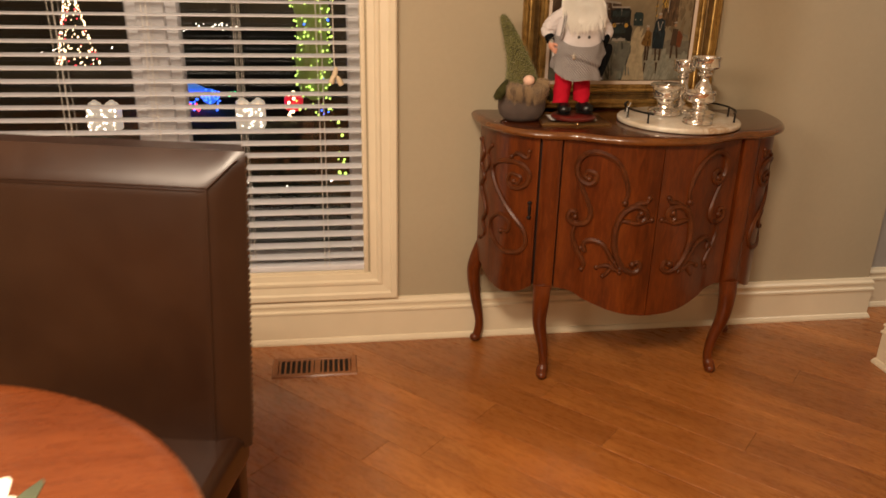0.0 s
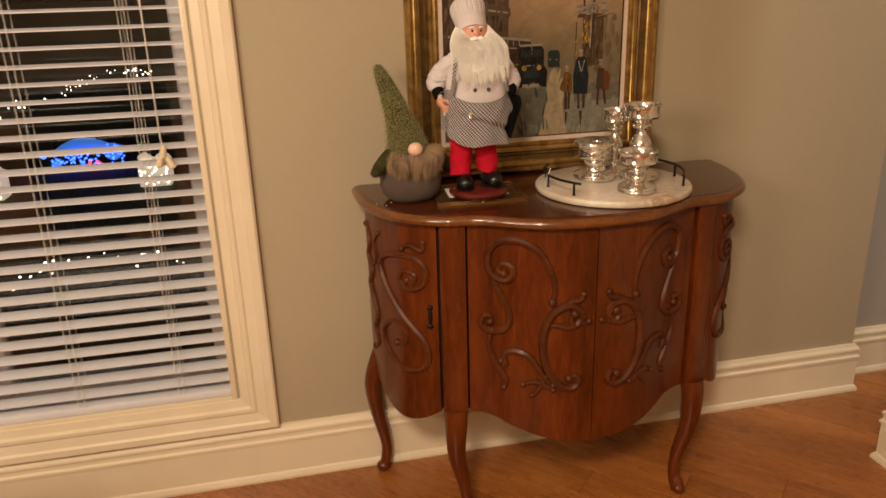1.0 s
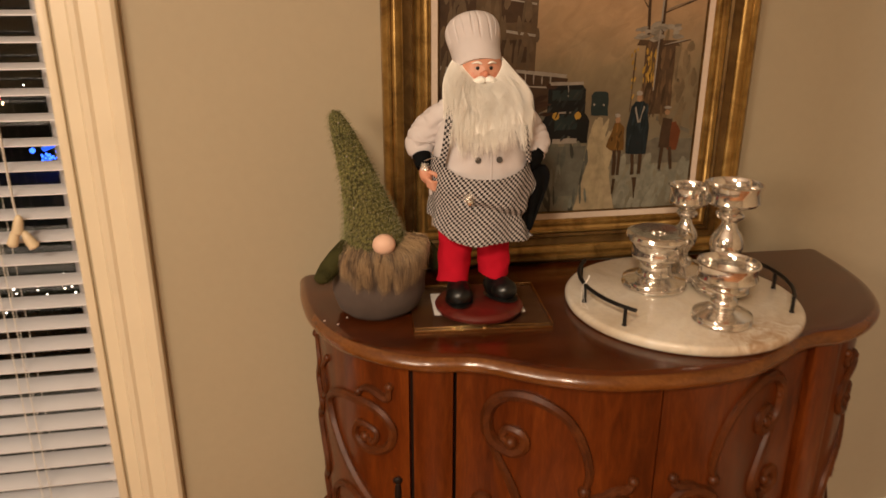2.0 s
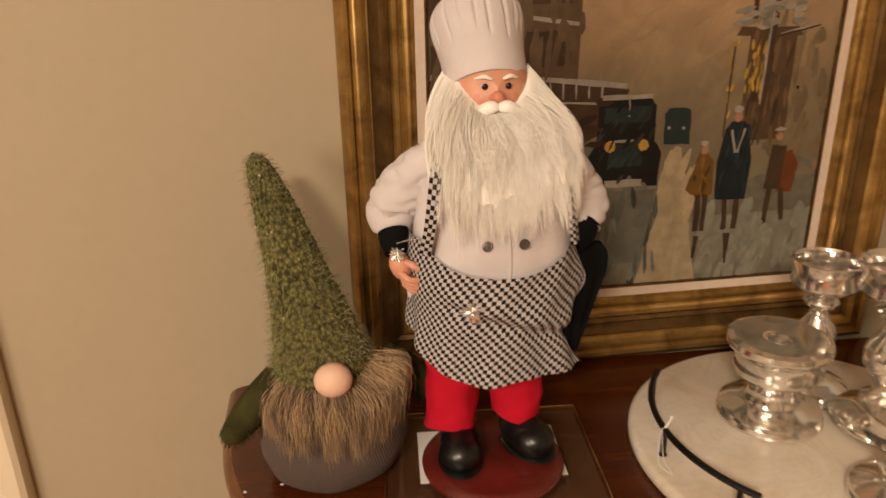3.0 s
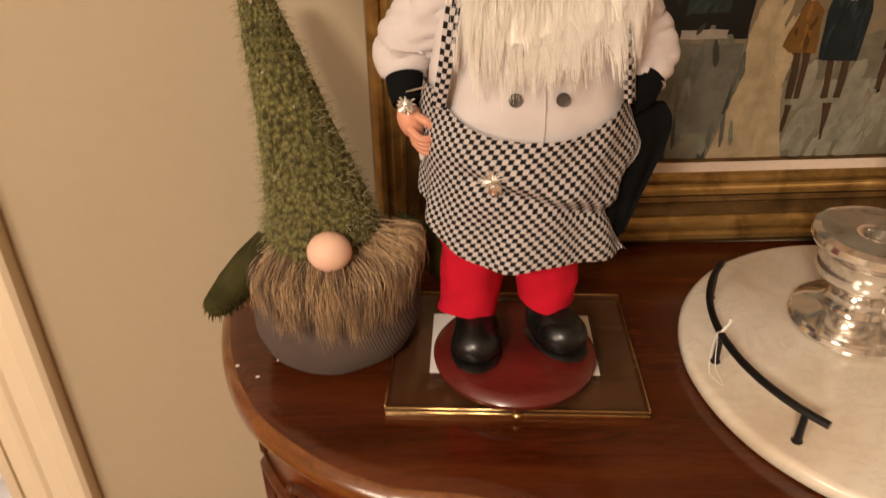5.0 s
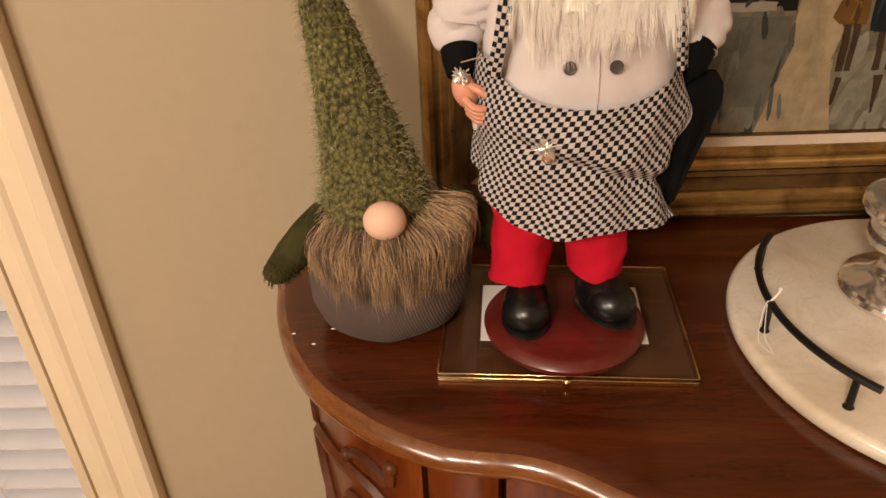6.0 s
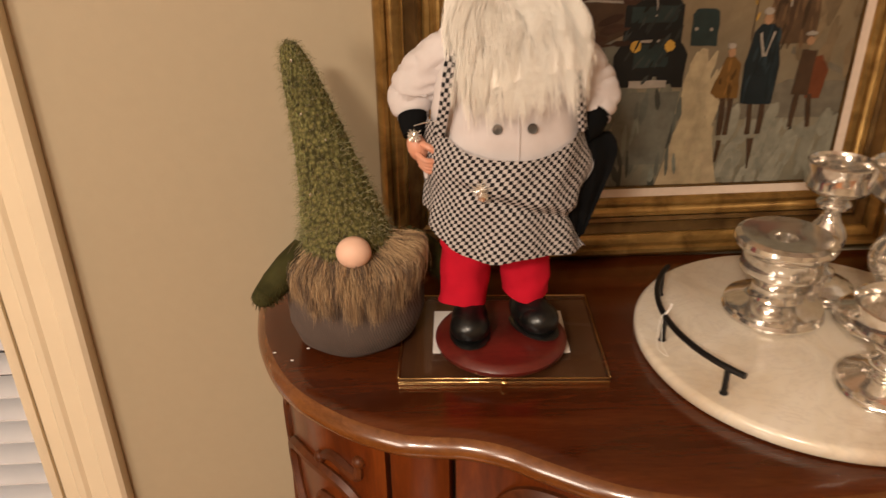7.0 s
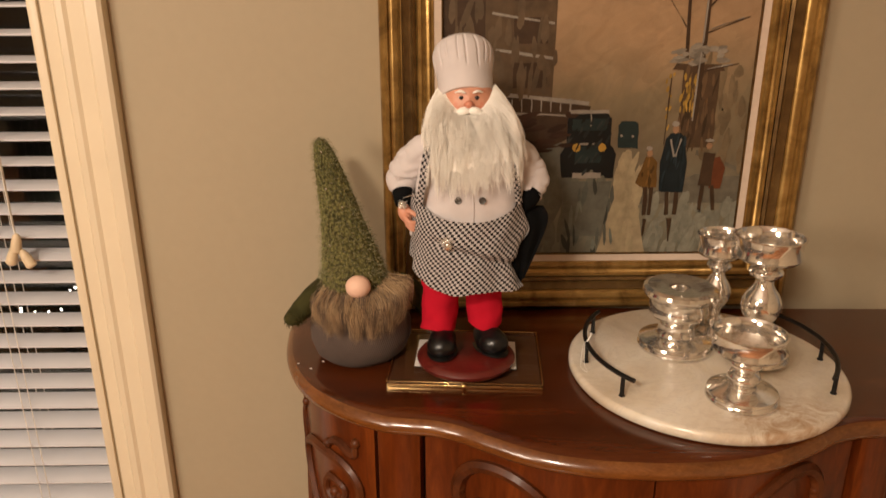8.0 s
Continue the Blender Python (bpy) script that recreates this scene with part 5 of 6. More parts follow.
        v0 = 0.0 if rr.random() < 0.55 else rr.uniform(0.05, 0.45)
        P = []
        for j in range(9):
            v = v0 + (1 - v0) * j / 8
            P.append(beard(a0 + (la - a0) * 0.72 * v * v + wave * math.sin(3.5 * v + ph) * v, v, lift * (0.4 + v) * calm + 0.0006, sh * calm, e0))
        tube(bm, P, [r * (1 - 0.75 * (j / 8) ** 2) for j in range(9)], 3, BRD, 0.6)
    # tall soft hat, creased in narrow uneven pleats, tipped back
    n0 = len(bm.verts)
    creases = [(-math.pi + 2 * math.pi * (i + rr.uniform(-0.28, 0.28)) / 19, rr.uniform(0.55, 1.0), rr.uniform(-3, 3), rr.uniform(0.018, 0.030)) for i in range(19)]

    def pleat(a, z):
        a = (a + math.pi) % (2 * math.pi) - math.pi
        k = 1 + 0.012 * math.sin(3 * a + 1) + 0.010 * math.sin(2 * a - 30 * z)
        for c, depth, lean, start in creases:
            k -= 0.060 * depth * math.exp(-((a - c - lean * (z - 0.04)) / 0.034) ** 2) * ease((z - start) / 0.010) * ease((0.073 - z) / 0.010)
        return k

    hat = spline([(0.0360, 0, -0.008), (0.0375, 0, 0.0), (0.0380, 0, 0.010), (0.0385, 0, 0.020), (0.0405, 0, 0.032), (0.0430, 0, 0.046), (0.0425, 0, 0.058), (0.0370, 0, 0.068), (0.0240, 0, 0.0745), (0.004, 0, 0.0765)], 4)
    lathe(bm, [(p.x, p.z) for p in hat], 300, (0, 0, 0), WHT, 1, 1, pleat)
    bm.verts.ensure_lookup_table()
    m = pose(HX - 0.003, HY + 0.006, 1.2945, -31, -4, 0)
    for v in bm.verts[n0:]:
        v.co = m @ v.co
    # tinsel star and a thread of gold
    c = Vector((0.631, DY - 0.0700, 1.105))
    for i in range(8):
        a = math.pi * i / 8 + 0.2
        e = Vector((math.cos(a), -0.10, math.sin(a))) * rr.uniform(0.008, 0.014)
        tube(bm, [c - e, c, c + e], [0.0003, 0.0009, 0.0003], 4, TIN)
    blob(bm, c + Vector((0.003, 0.002, -0.008)), (0.005, 0.002, 0.006), 8, TIN)
    tube(bm, spline([(0.572, 2.392, 1.152), (0.585, 2.386, 1.157), (0.600, 2.376, 1.160)], 4), 0.0006, 4, TIN)
    ob = part("chef_doll", bm, [WHITE_C, CHECK, RED_C, BLACK_C, SHOE, FLESH, BEARD, STAND, BUTTON, BLUSH, TINSEL])
    return tagged(ob, "white-bearded chef doll in checked apron and red trousers on stand", "doll")


chef_doll()

FUR = hair("brown_fur", (0.24, 0.145, 0.066), (0.60, 0.42, 0.23))
FUR_DARK = hair("dark_fur", (0.075, 0.048, 0.030), (0.15, 0.098, 0.060))
WOOL = hair("green_wool_fuzz", (0.11, 0.105, 0.045), (0.30, 0.265, 0.13))
KNIT = knit()


def corduroy():
    n = Nodes("grey_corduroy", 0.9, spec=0.15)
    v = n.mapped()
    n.colour(n.ramp(n.noise(v, 14.0, 4.0), [(0.3, (0.075, 0.055, 0.046)), (0.7, (0.110, 0.082, 0.069))]))
    wv = n.add("ShaderNodeTexWave", Scale=120.0, Distortion=1.0)
    n.link(n.mapped(rot=(0, 0.25, 0)), wv.inputs["Vector"])
    n.bump(wv.outputs["Fac"], 0.35, 0.001).sheen(0.06, (0.8, 0.7, 0.65))
    return n.mat


def gnome_doll():
    rr = random.Random(5)
    bm = bmesh.new()
    BOD, KNT, NOS, FRR, DRK, WOL, MIT, SEQ = range(8)
    gx, gy, gz = 0.499, 2.436, HT + 0.0008
    lathe(bm, [(0.030, 0.0), (0.056, 0.002), (0.070, 0.014), (0.0775, 0.036), (0.0775, 0.058), (0.070, 0.082), (0.056, 0.104), (0.036, 0.122), (0.01, 0.130)], 48, (gx, gy, gz), BOD, 1, 0.94,
          lambda a, z: 1 + 0.02 * math.sin(3 * a + 1) + 0.012 * math.sin(7 * a + 30 * z))
    # hat: rings along a leaning axis
    axis = spline([(0.494, 2.432, 0.990), (0.491, 2.436, 1.032), (0.479, 2.452, 1.090), (0.460, 2.484, 1.155), (0.444, 2.512, 1.200), (0.439, 2.520, 1.213)], 12)
    n = len(axis)
    SEG = 96
    rings = []
    for i, p in enumerate(axis):
        k = i / (n - 1)
        r = 0.0525 * (1 - k) ** 1.16 + 0.0040 * math.sqrt(max(0, 1 - k ** 8))
        r = max(r * (1 + 0.03 * math.sin(9 * k)), 0.002)
        t = (axis[min(i + 1, n - 1)] - axis[max(i - 1, 0)]).normalized()
        a0 = Vector((1, 0, 0))
        a0 = (a0 - t * a0.dot(t)).normalized()
        b0 = t.cross(a0)
        ring = []
        for j in range(SEG):
            a = 2 * math.pi * j / SEG
            stitch = 0.0021 * math.sin(21 * a) * math.sin(i * 1.6 + (j % 2) * 0.6) + 0.0008 * rr.uniform(-1, 1)
            ring.append(bm.verts.new(p + (a0 * math.cos(a) + b0 * math.sin(a)) * (r + stitch * min(1, r / 0.02))))
        rings.append(ring)
    for a, b in zip(rings, rings[1:]):
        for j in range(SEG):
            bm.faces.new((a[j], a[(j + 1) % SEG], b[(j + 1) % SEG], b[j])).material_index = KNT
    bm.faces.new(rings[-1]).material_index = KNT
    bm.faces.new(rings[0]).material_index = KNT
    # fuzz on the hat
    for i in range(4600):
        k = min(rr.randrange(2, n - 1), rr.randrange(2, n - 1))
        j = rr.randrange(SEG)
        p = rings[k][j].co
        d = (p - axis[k]).normalized()
        dd = (d + Vector((rr.uniform(-0.7, 0.7), rr.uniform(-0.7, 0.7), rr.uniform(-0.7, 0.7)))).normalized()
        ln = rr.uniform(0.003, 0.011)
        tube(bm, [p - d * 0.001, p + dd * ln * 0.6 + d * 0.001, p + dd * ln + Vector((0, 0, -0.002))], [0.00022, 0.00018, 0.00007], 3, WOL)
    # nose
    blob(bm, (0.505, 2.380, 1.0225), (0.0185, 0.0165, 0.0168), 20, NOS)
    # beard: tufts that fan out from under the hat
    for t in range(260):
        a0 = rr.uniform(-1.20, 1.45)
        up = max(0.0, a0 - 0.4) * 0.004
        lf = max(0.0, -a0) / 1.45
        root0 = Vector((gx + 0.050 * math.sin(a0), gy - 0.050 * math.cos(a0), 1.012 - 0.006 * math.cos(a0) + up))
        fall = 0.037 + 0.012 * math.cos(a0 - 0.2) - 0.014 * max(0.0, -a0 - 0.7) - (0.006 if a0 > 1.0 else 0.0)
        tip0 = Vector((gx + (0.076 + 0.002 * max(0, a0) - 0.007 * lf) * math.sin(a0 + rr.uniform(-0.1, 0.1)), gy - 0.081 * math.cos(a0), root0.z - fall * rr.uniform(0.5, 1.2)))
        dark = rr.random()
        for j in range(26):
            root = root0 + Vector((rr.gauss(0, 0.006), rr.gauss(0, 0.004), rr.gauss(0, 0.004)))
            tip = tip0 + Vector((rr.gauss(0, 0.0032), rr.gauss(0, 0.003), rr.gauss(0, 0.0045)))
            mid = root.lerp(tip, 0.5) + Vector((0.015 * (1 - 0.7 * lf) * math.sin(a0), -0.016 * math.cos(a0), 0.009 * (1 - lf) + up * 0.4))
            P = spline([root, mid, tip], 4)
            r = 0.00022 + 0.00026 * rr.random()
            tube(bm, P, [r * (1 - 0.9 * (q / (len(P) - 1)) ** 1.5) for q in range(len(P))], 3, DRK if dark < 0.34 or rr.random() < 0.10 else FRR, 0.5)
    # mitten arms
    for L, rad in (([(0.448, 2.420, 1.012), (0.433, 2.406, 0.998), (0.418, 2.398, 0.980), (0.406, 2.384, 0.972)], [0.012, 0.015, 0.0165, 0.0125]),
                   ([(0.560, 2.452, 1.006), (0.578, 2.456, 0.990), (0.594, 2.456, 0.970), (0.602, 2.456, 0.955)], [0.012, 0.015, 0.016, 0.0125])):
        P = spline(L, 4)
        R = [rad[min(3, i // 4)] + (rad[min(3, i // 4 + 1)] - rad[min(3, i // 4)]) * (i % 4) / 4 for i in range(len(P))]
        tube(bm, P, R, 14, MIT)
        blob(bm, P[-1], (rad[-1], rad[-1], rad[-1] * 0.9), 12, MIT)
        for i in range(700):
            q = rr.randrange(len(P))
            d = Vector((rr.uniform(-1, 1), rr.uniform(-1, 1), rr.uniform(-1, 1))).normalized()
            p = P[q] + d * R[q] * 0.95
            tube(bm, [p, p + d * 0.002 + Vector((0, 0, -0.004))], [0.0006, 0.0002], 3, MIT)
    # sequins
    for k, j in ((20, 62), (33, 66), (44, 70), (28, 76)):
        blob(bm, rings[min(k, n - 2)][j].co, (0.0016, 0.0016, 0.0022), 6, SEQ)
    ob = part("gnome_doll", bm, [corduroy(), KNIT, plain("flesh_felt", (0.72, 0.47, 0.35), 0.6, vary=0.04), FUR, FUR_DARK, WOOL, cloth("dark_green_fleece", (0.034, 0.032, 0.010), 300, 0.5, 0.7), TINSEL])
    return tagged(ob, "gnome doll with tall green knitted hat and brown fur beard", "doll")


gnome_doll()

# ---- dining chair ----
CHA = math.degrees(math.atan2(-0.243, 0.97))
chair = thing("dining_chair", (-0.269 - 0.97 * 0.292, 1.385 + 0.243 * 0.292, 0), "tall brown leather dining chair with nailhead trim at table", "chair", turn=CHA)
# local: x along the width, -y towards the sitter
W2, TZC = 0.292, 1.043


def edge_x(z):
    return W2 - 0.008 * (TZC - z) / 0.5


def rake(z):
    return 0.000 - 0.055 * (TZC - z) / 0.55


bm = bmesh.new()
NX, NZ = 30, 30
outer, inner = 0.058, 0.064
for face in (0, 1):
    grid = []
    for iz in range(NZ + 1):
        z = 0.455 + (TZC - 0.455) * iz / NZ
        row = []
        for ix in range(NX + 1):
            u = -1 + 2 * ix / NX
            x = u * edge_x(z)
            dx, dz = edge_x(z) - abs(x), TZC - z
            e = min(dx, dz)
            if face == 0:
                pad = 0.040 * min(1.0, e / outer) ** 0.8 + (0.006 if e > inner else 0.0) * (1 - math.exp(-(e - inner) / 0.05)) - 0.0
                y = rake(z) - pad
            else:
                y = rake(z) + 0.055
            row.append(bm.verts.new((x * (1.0 if face == 0 else 0.90), y, z)))
        grid.append(row)
    for a, b in zip(grid, grid[1:]):
        for i in range(NX):
            bm.faces.new((a[i], a[i + 1], b[i + 1], b[i]))
    if face == 0:
        g0 = grid
for a, b in ((g0, grid),):
    ring = [(0, i) for i in range(NX + 1)] + [(j, NX) for j in range(1, NZ + 1)] + [(NZ, i) for i in range(NX - 1, -1, -1)] + [(j, 0) for j in range(NZ - 1, 0, -1)]
    for p, q in zip(ring, ring[1:] + ring[:1]):
        bm.faces.new((a[p[0]][p[1]], a[q[0]][q[1]], b[q[0]][q[1]], b[p[0]][p[1]]))
backrest = part("backrest", bm, LEATHER, chair, "padded dark brown leather back with bevelled border")


def seam_y(e, z):
    return rake(z) - 0.040 * min(1.0, e / outer) ** 0.8 - 0.0012


ex, ez = edge_x(TZC - outer) - outer, TZC - outer
bm = bmesh.new()
for o in (0.0, 0.0055):
    tube(bm, [(x, seam_y(outer + o, ez - o), ez - o) for x in (-ex + o, -ex / 2, 0, ex / 2, ex - o)], 0.0016, 6)
part("seam", bm, LEATHER, backrest, "double stitched seam")
for s in (-1, 1):
    bm = bmesh.new()
    tube(bm, [(s * (edge_x(TZC) - 0.012 - 0.046 * k), seam_y(0.012 + 0.046 * k, TZC - 0.012 - 0.046 * k), TZC - 0.012 - 0.046 * k) for k in (0, 0.25, 0.5, 0.75, 1.0)], 0.0016, 6)
    part("seam", bm, LEATHER, backrest, "mitred corner seam")
    bm = bmesh.new()
    tube(bm, [(s * (edge_x(z) - outer), seam_y(outer, z), z) for z in (ez, 0.85, 0.7, 0.55, 0.47)], 0.0013, 6)
    part("seam", bm, LEATHER, backrest)
bm = bmesh.new()
blob(bm, (0, 0, 0), (0.0055, 0.0055, 0.0030), 8)
NAILM = finish(bm, "nailhead", NAIL)
for s in (-1, 1):
    for i in range(48):
        z = TZC - 0.012 - 0.0118 * i
        o = new("nailhead", NAILM)
        o.parent = backrest
        o.matrix_basis = pose(s * (edge_x(z) - 0.0010), rake(z) + 0.004, z, 0, 90 * s, 0)
bm = bmesh.new()
box(bm, -0.270, 0.270, -0.52, -0.03, 0.40, 0.485, 0.022, seg=4)
part("seat", bm, LEATHER, chair, "padded brown leather seat")
for x, y in ((-0.225, -0.49), (0.225, -0.49), (-0.225, -0.03), (0.225, -0.03)):
    bm = bmesh.new()
    vs = box(bm, x - 0.022, x + 0.022, y - 0.022, y + 0.022, 0, 0.405, 0.003)
    for v in bm.verts:
        k = 1 - 0.35 * (1 - v.co.z / 0.405)
        v.co.x, v.co.y = x + (v.co.x - x) * k, y + (v.co.y - y) * k
    part("leg", bm, DARKLEG, chair, "dark tapered leg")

# ---- dining table and centrepiece ----
TX, TY, TR = -0.762, 0.613, 0.522
table = thing("dining_table", (TX, TY, 0), "round polished cherry dining table beside a leather chair", "table")
bm = bmesh.new()
lathe(bm, [(TR - 0.06, 0.712), (TR - 0.02, 0.714), (TR - 0.008, 0.720), (TR - 0.004, 0.728), (TR, 0.733), (TR, 0.741), (TR - 0.003, 0.746), (TR - 0.010, 0.7495), (TR - 0.03, 0.750)], 128)
part("tabletop", bm, CHERRY, table, "glossy reddish cherry top")
bm = bmesh.new()
lathe(bm, [(0.16, 0.0), (0.17, 0.02), (0.15, 0.05), (0.075, 0.09), (0.06, 0.16), (0.085, 0.28), (0.09, 0.36), (0.06, 0.46), (0.05, 0.54), (0.075, 0.62), (0.13, 0.69), (0.14, 0.713)], 48)
part("pedestal", bm, CHERRY, table, "turned pedestal")
PETAL = cloth("ivory_petal", (0.74, 0.70, 0.58), 300)
LEAF = plain("sage_leaf", (0.05, 0.06, 0.03), 0.6, vary=0.3)
posy = thing("flower_arrangement", (-0.600, 0.628, 0.7505), "low arrangement of ivory silk flowers on the table", "flowers")


def petal(L, w, curl, m, bm, mi):
    rows = 6
    prev = None
    for i in range(rows + 1):
        k = i / rows
        hw = w * math.sin(math.pi * (0.06 + 0.90 * k)) ** 0.8
        z = curl * k * k - 0.25 * curl * k
        a = [bm.verts.new(m @ Vector((e * hw, L * k, z + abs(e) * 0.25 * hw))) for e in (-1, 0, 1)]
        b = [bm.verts.new(m @ Vector((e * hw, L * k, z + abs(e) * 0.25 * hw - 0.0012))) for e in (-1, 0, 1)]
        if prev:
            for j in (0, 1):
                bm.faces.new((prev[0][j], prev[0][j + 1], a[j + 1], a[j])).material_index = mi
                bm.faces.new((prev[1][j], prev[1][j + 1], b[j + 1], b[j])).material_index = mi
            for j in (0, 2):
                bm.faces.new((prev[0][j], a[j], b[j], prev[1][j])).material_index = mi
        prev = (a, b)


rr = random.Random(9)
for i in range(9):
    a = i * 0.72 + 0.3
    rad = 0.0 if i == 0 else 0.105 + 0.035 * (i % 2)
    bm = bmesh.new()
    base = pose(rad * math.cos(a), rad * math.sin(a), 0.055 - 0.02 * (rad > 0), 0, 0, 0) @ pose(0, 0, 0, rr.uniform(-25, 25), rr.uniform(-25, 25), rr.uniform(0, 360))
    for j in range(10):
        petal(0.052 + 0.014 * rr.random(), 0.018, 0.022, base @ pose(0, 0, 0, 0, 0, 36 * j + rr.uniform(-9, 9)) @ pose(0, 0.004, 0, 12 + 14 * (j % 2), 0, 0), bm, 0)
    blob(bm, base @ Vector((0, 0, 0.008)), (0.008, 0.008, 0.006), 8, 1)
    part("flower", bm, [PETAL, TASSEL], posy, "ivory silk bloom")
for i in range(22):
    a = i * 2 * math.pi / 22 + 0.1
    bm = bmesh.new()
    petal(0.10 + 0.03 * rr.random(), 0.017, 0.03, pose(0.10 * math.cos(a), 0.10 * math.sin(a), 0.012, 0, 0, math.degrees(a) - 90) @ pose(0, 0, 0, 8 + rr.uniform(-5, 20), rr.uniform(-20, 20), 0), bm, 0)
    part("leaf", bm, PETAL if i % 3 == 0 else LEAF, posy)
bm = bmesh.new()
lathe(bm, [(0.09, 0.0), (0.11, 0.004), (0.105, 0.02), (0.08, 0.035), (0.03, 0.045)], 32)
part("base", bm, LEAF, posy, "dark green base")

# ---- floor register ----
vent = thing("floor_register", (-0.209, 2.425, 0.0005), "brown wooden floor vent with slots set in the floor", "vent")
bm = bmesh.new()
border(bm, [(0, 0), (0.004, 0.005), (0.020, 0.0055), (0.022, 0.003), (0.022, 0.0)], -0.150, 0.150, -0.068, 0.068, 0)
for v in bm.verts:
    v.co = Vector((v.co.x, v.co.z, -v.co.y))
VENTM = wood("vent_wood", (0.18, 0.060, 0.018), (0.30, 0.112, 0.035), (0.40, 0.160, 0.055), 0.5, 0.05, (1, 6, 6)).mat
part("rim", bm, VENTM, vent, "stained wooden rim")
# No hole here: a near-black sheet paints the shade between the slats.
bm = bmesh.new()
box(bm, -0.13, 0.13, -0.047, 0.047, 0.0004, 0.0010)
part("well", bm, GROOVE, vent, "dark sheet for the shade in the opening", False)
for i in range(14):
    x = -0.122 + 0.244 * i / 13
    bm = bmesh.new()
    w = 0.0035 if i not in (6, 7) else 0.0060
    if i == 7:
        w = 0.0105
    box(bm, x - w, x + w, -0.046, 0.046, 0.0012, 0.0048, 0.0008, seg=1)
    part("slat", bm, VENTM, vent)

# ---- outside, at night ----
GZ = -0.26
LAWN = plain("night_lawn", (0.030, 0.040, 0.016), 0.95, vary=0.4, scale=6, bump=0.6)
bm = bmesh.new()
for a, b, c, d in ((-400, 400, WY + 0.26, 600),):
    vs = [bm.verts.new(p) for p in ((a, c, GZ), (b, c, GZ), (b, d, GZ), (a, d, GZ))]
    bm.faces.new(vs)
    ws = [bm.verts.new((p.co.x, p.co.y, GZ - 0.3)) for p in vs]
    bm.faces.new(ws[::-1])
    for i in range(4):
        bm.faces.new((vs[i], vs[(i + 1) % 4], ws[(i + 1) % 4], ws[i]))
setting("ground", bm, LAWN, "dark lawn at night")
BULB_W, BULB_B = glow("warm_bulb", (1.0, 0.72, 0.42), 7.0), glow("blue_bulb", (0.03, 0.12, 1.0), 6.0)
BULB_R, BULB_G, BULB_Y = glow("red_bulb", (1.0, 0.05, 0.07), 4.0), glow("green_bulb", (0.02, 0.8, 0.22), 3.0), glow("lime_bulb", (0.62, 0.95, 0.16), 2.6)
BULB_C = glow("white_bulb", (1.0, 0.90, 0.78), 6.0)
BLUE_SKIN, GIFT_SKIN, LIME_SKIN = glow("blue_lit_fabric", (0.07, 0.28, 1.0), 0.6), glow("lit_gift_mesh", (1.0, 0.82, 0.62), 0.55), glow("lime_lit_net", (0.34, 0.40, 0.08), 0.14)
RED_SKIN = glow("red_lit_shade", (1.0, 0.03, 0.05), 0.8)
BUSH = plain("dark_bush", (0.012, 0.017, 0.008), 0.9, vary=0.4)
rr = random.Random(21)


def bulb(bm, p, r, mi=0):
    res = bmesh.ops.create_icosphere(bm, subdivisions=1, radius=r)
    for v in res["verts"]:
        v.co += Vector(p)
    for f in {f for v in res["verts"] for f in v.link_faces}:
        f.material_index = mi


def light_tree(x, y, h, r, bulbs, skin, count, label, size=0.012, lean=0.0):
    t = thing("light_tree", (x, y, GZ), label, "light display")
    b = bmesh.new()
    lathe(b, [(r, 0.02), (r * 0.9, 0.10 * h), (r * 0.55, 0.45 * h), (r * 0.28, 0.72 * h), (0.015, h)], 20, wob=lambda a, z: 1 + 0.12 * math.sin(5 * a + 9 * z))
    part("cone", b, skin, t)
    b = bmesh.new()
    for i in range(count):
        k = rr.random() ** 1.2
        a = rr.uniform(0, 2 * math.pi)
        q = r * (1 - k) ** 0.9 + 0.03
        bulb(b, (q * math.cos(a), q * math.sin(a), 0.05 + h * k * 0.97), size * rr.uniform(0.6, 1.2), rr.randrange(len(bulbs)))
    tagged(part("bulbs", b, bulbs, t, "", False), kind="stuff")
    return t


light_tree(-4.02, 12.5, 1.15, 0.27, [BULB_W, BULB_W, BULB_W, BULB_R], BUSH, 300, "slim tree wrapped in warm white bulbs outside", 0.013)
t = thing("lime_light_tree", (-0.33, 6.0, GZ), "tree netted in lime green lights outside", "light display")
b = bmesh.new()
lathe(b, [(0.03, 0.60), (0.09, 0.64), (0.12, 0.74), (0.13, 0.92), (0.10, 1.10), (0.12, 1.30), (0.10, 1.7), (0.06, 2.4)], 40, (0.06, 0, 0), wob=lambda a, z: 1 + 0.22 * noise.noise((2 * math.cos(a), 2 * math.sin(a), 9 * z)) + 0.12 * math.sin(6 * a + 14 * z))
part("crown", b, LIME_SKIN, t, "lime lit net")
b = bmesh.new()
tube(b, [(0.06, 0, 0), (0.06, 0, 0.62)], 0.02, 8)
part("trunk", b, BUSH, t)
b = bmesh.new()
for i in range(330):
    z = rr.uniform(0.50, 2.3)
    q = rr.uniform(0.10, 0.165)
    a = rr.uniform(math.pi, 2 * math.pi)
    bulb(b, (0.06 + q * math.cos(a), q * math.sin(a), z), 0.008 * rr.uniform(0.6, 1.3), 0 if rr.random() < 0.92 else 1)
tagged(part("bulbs", b, [BULB_Y, BULB_B], t, "", False), kind="stuff")
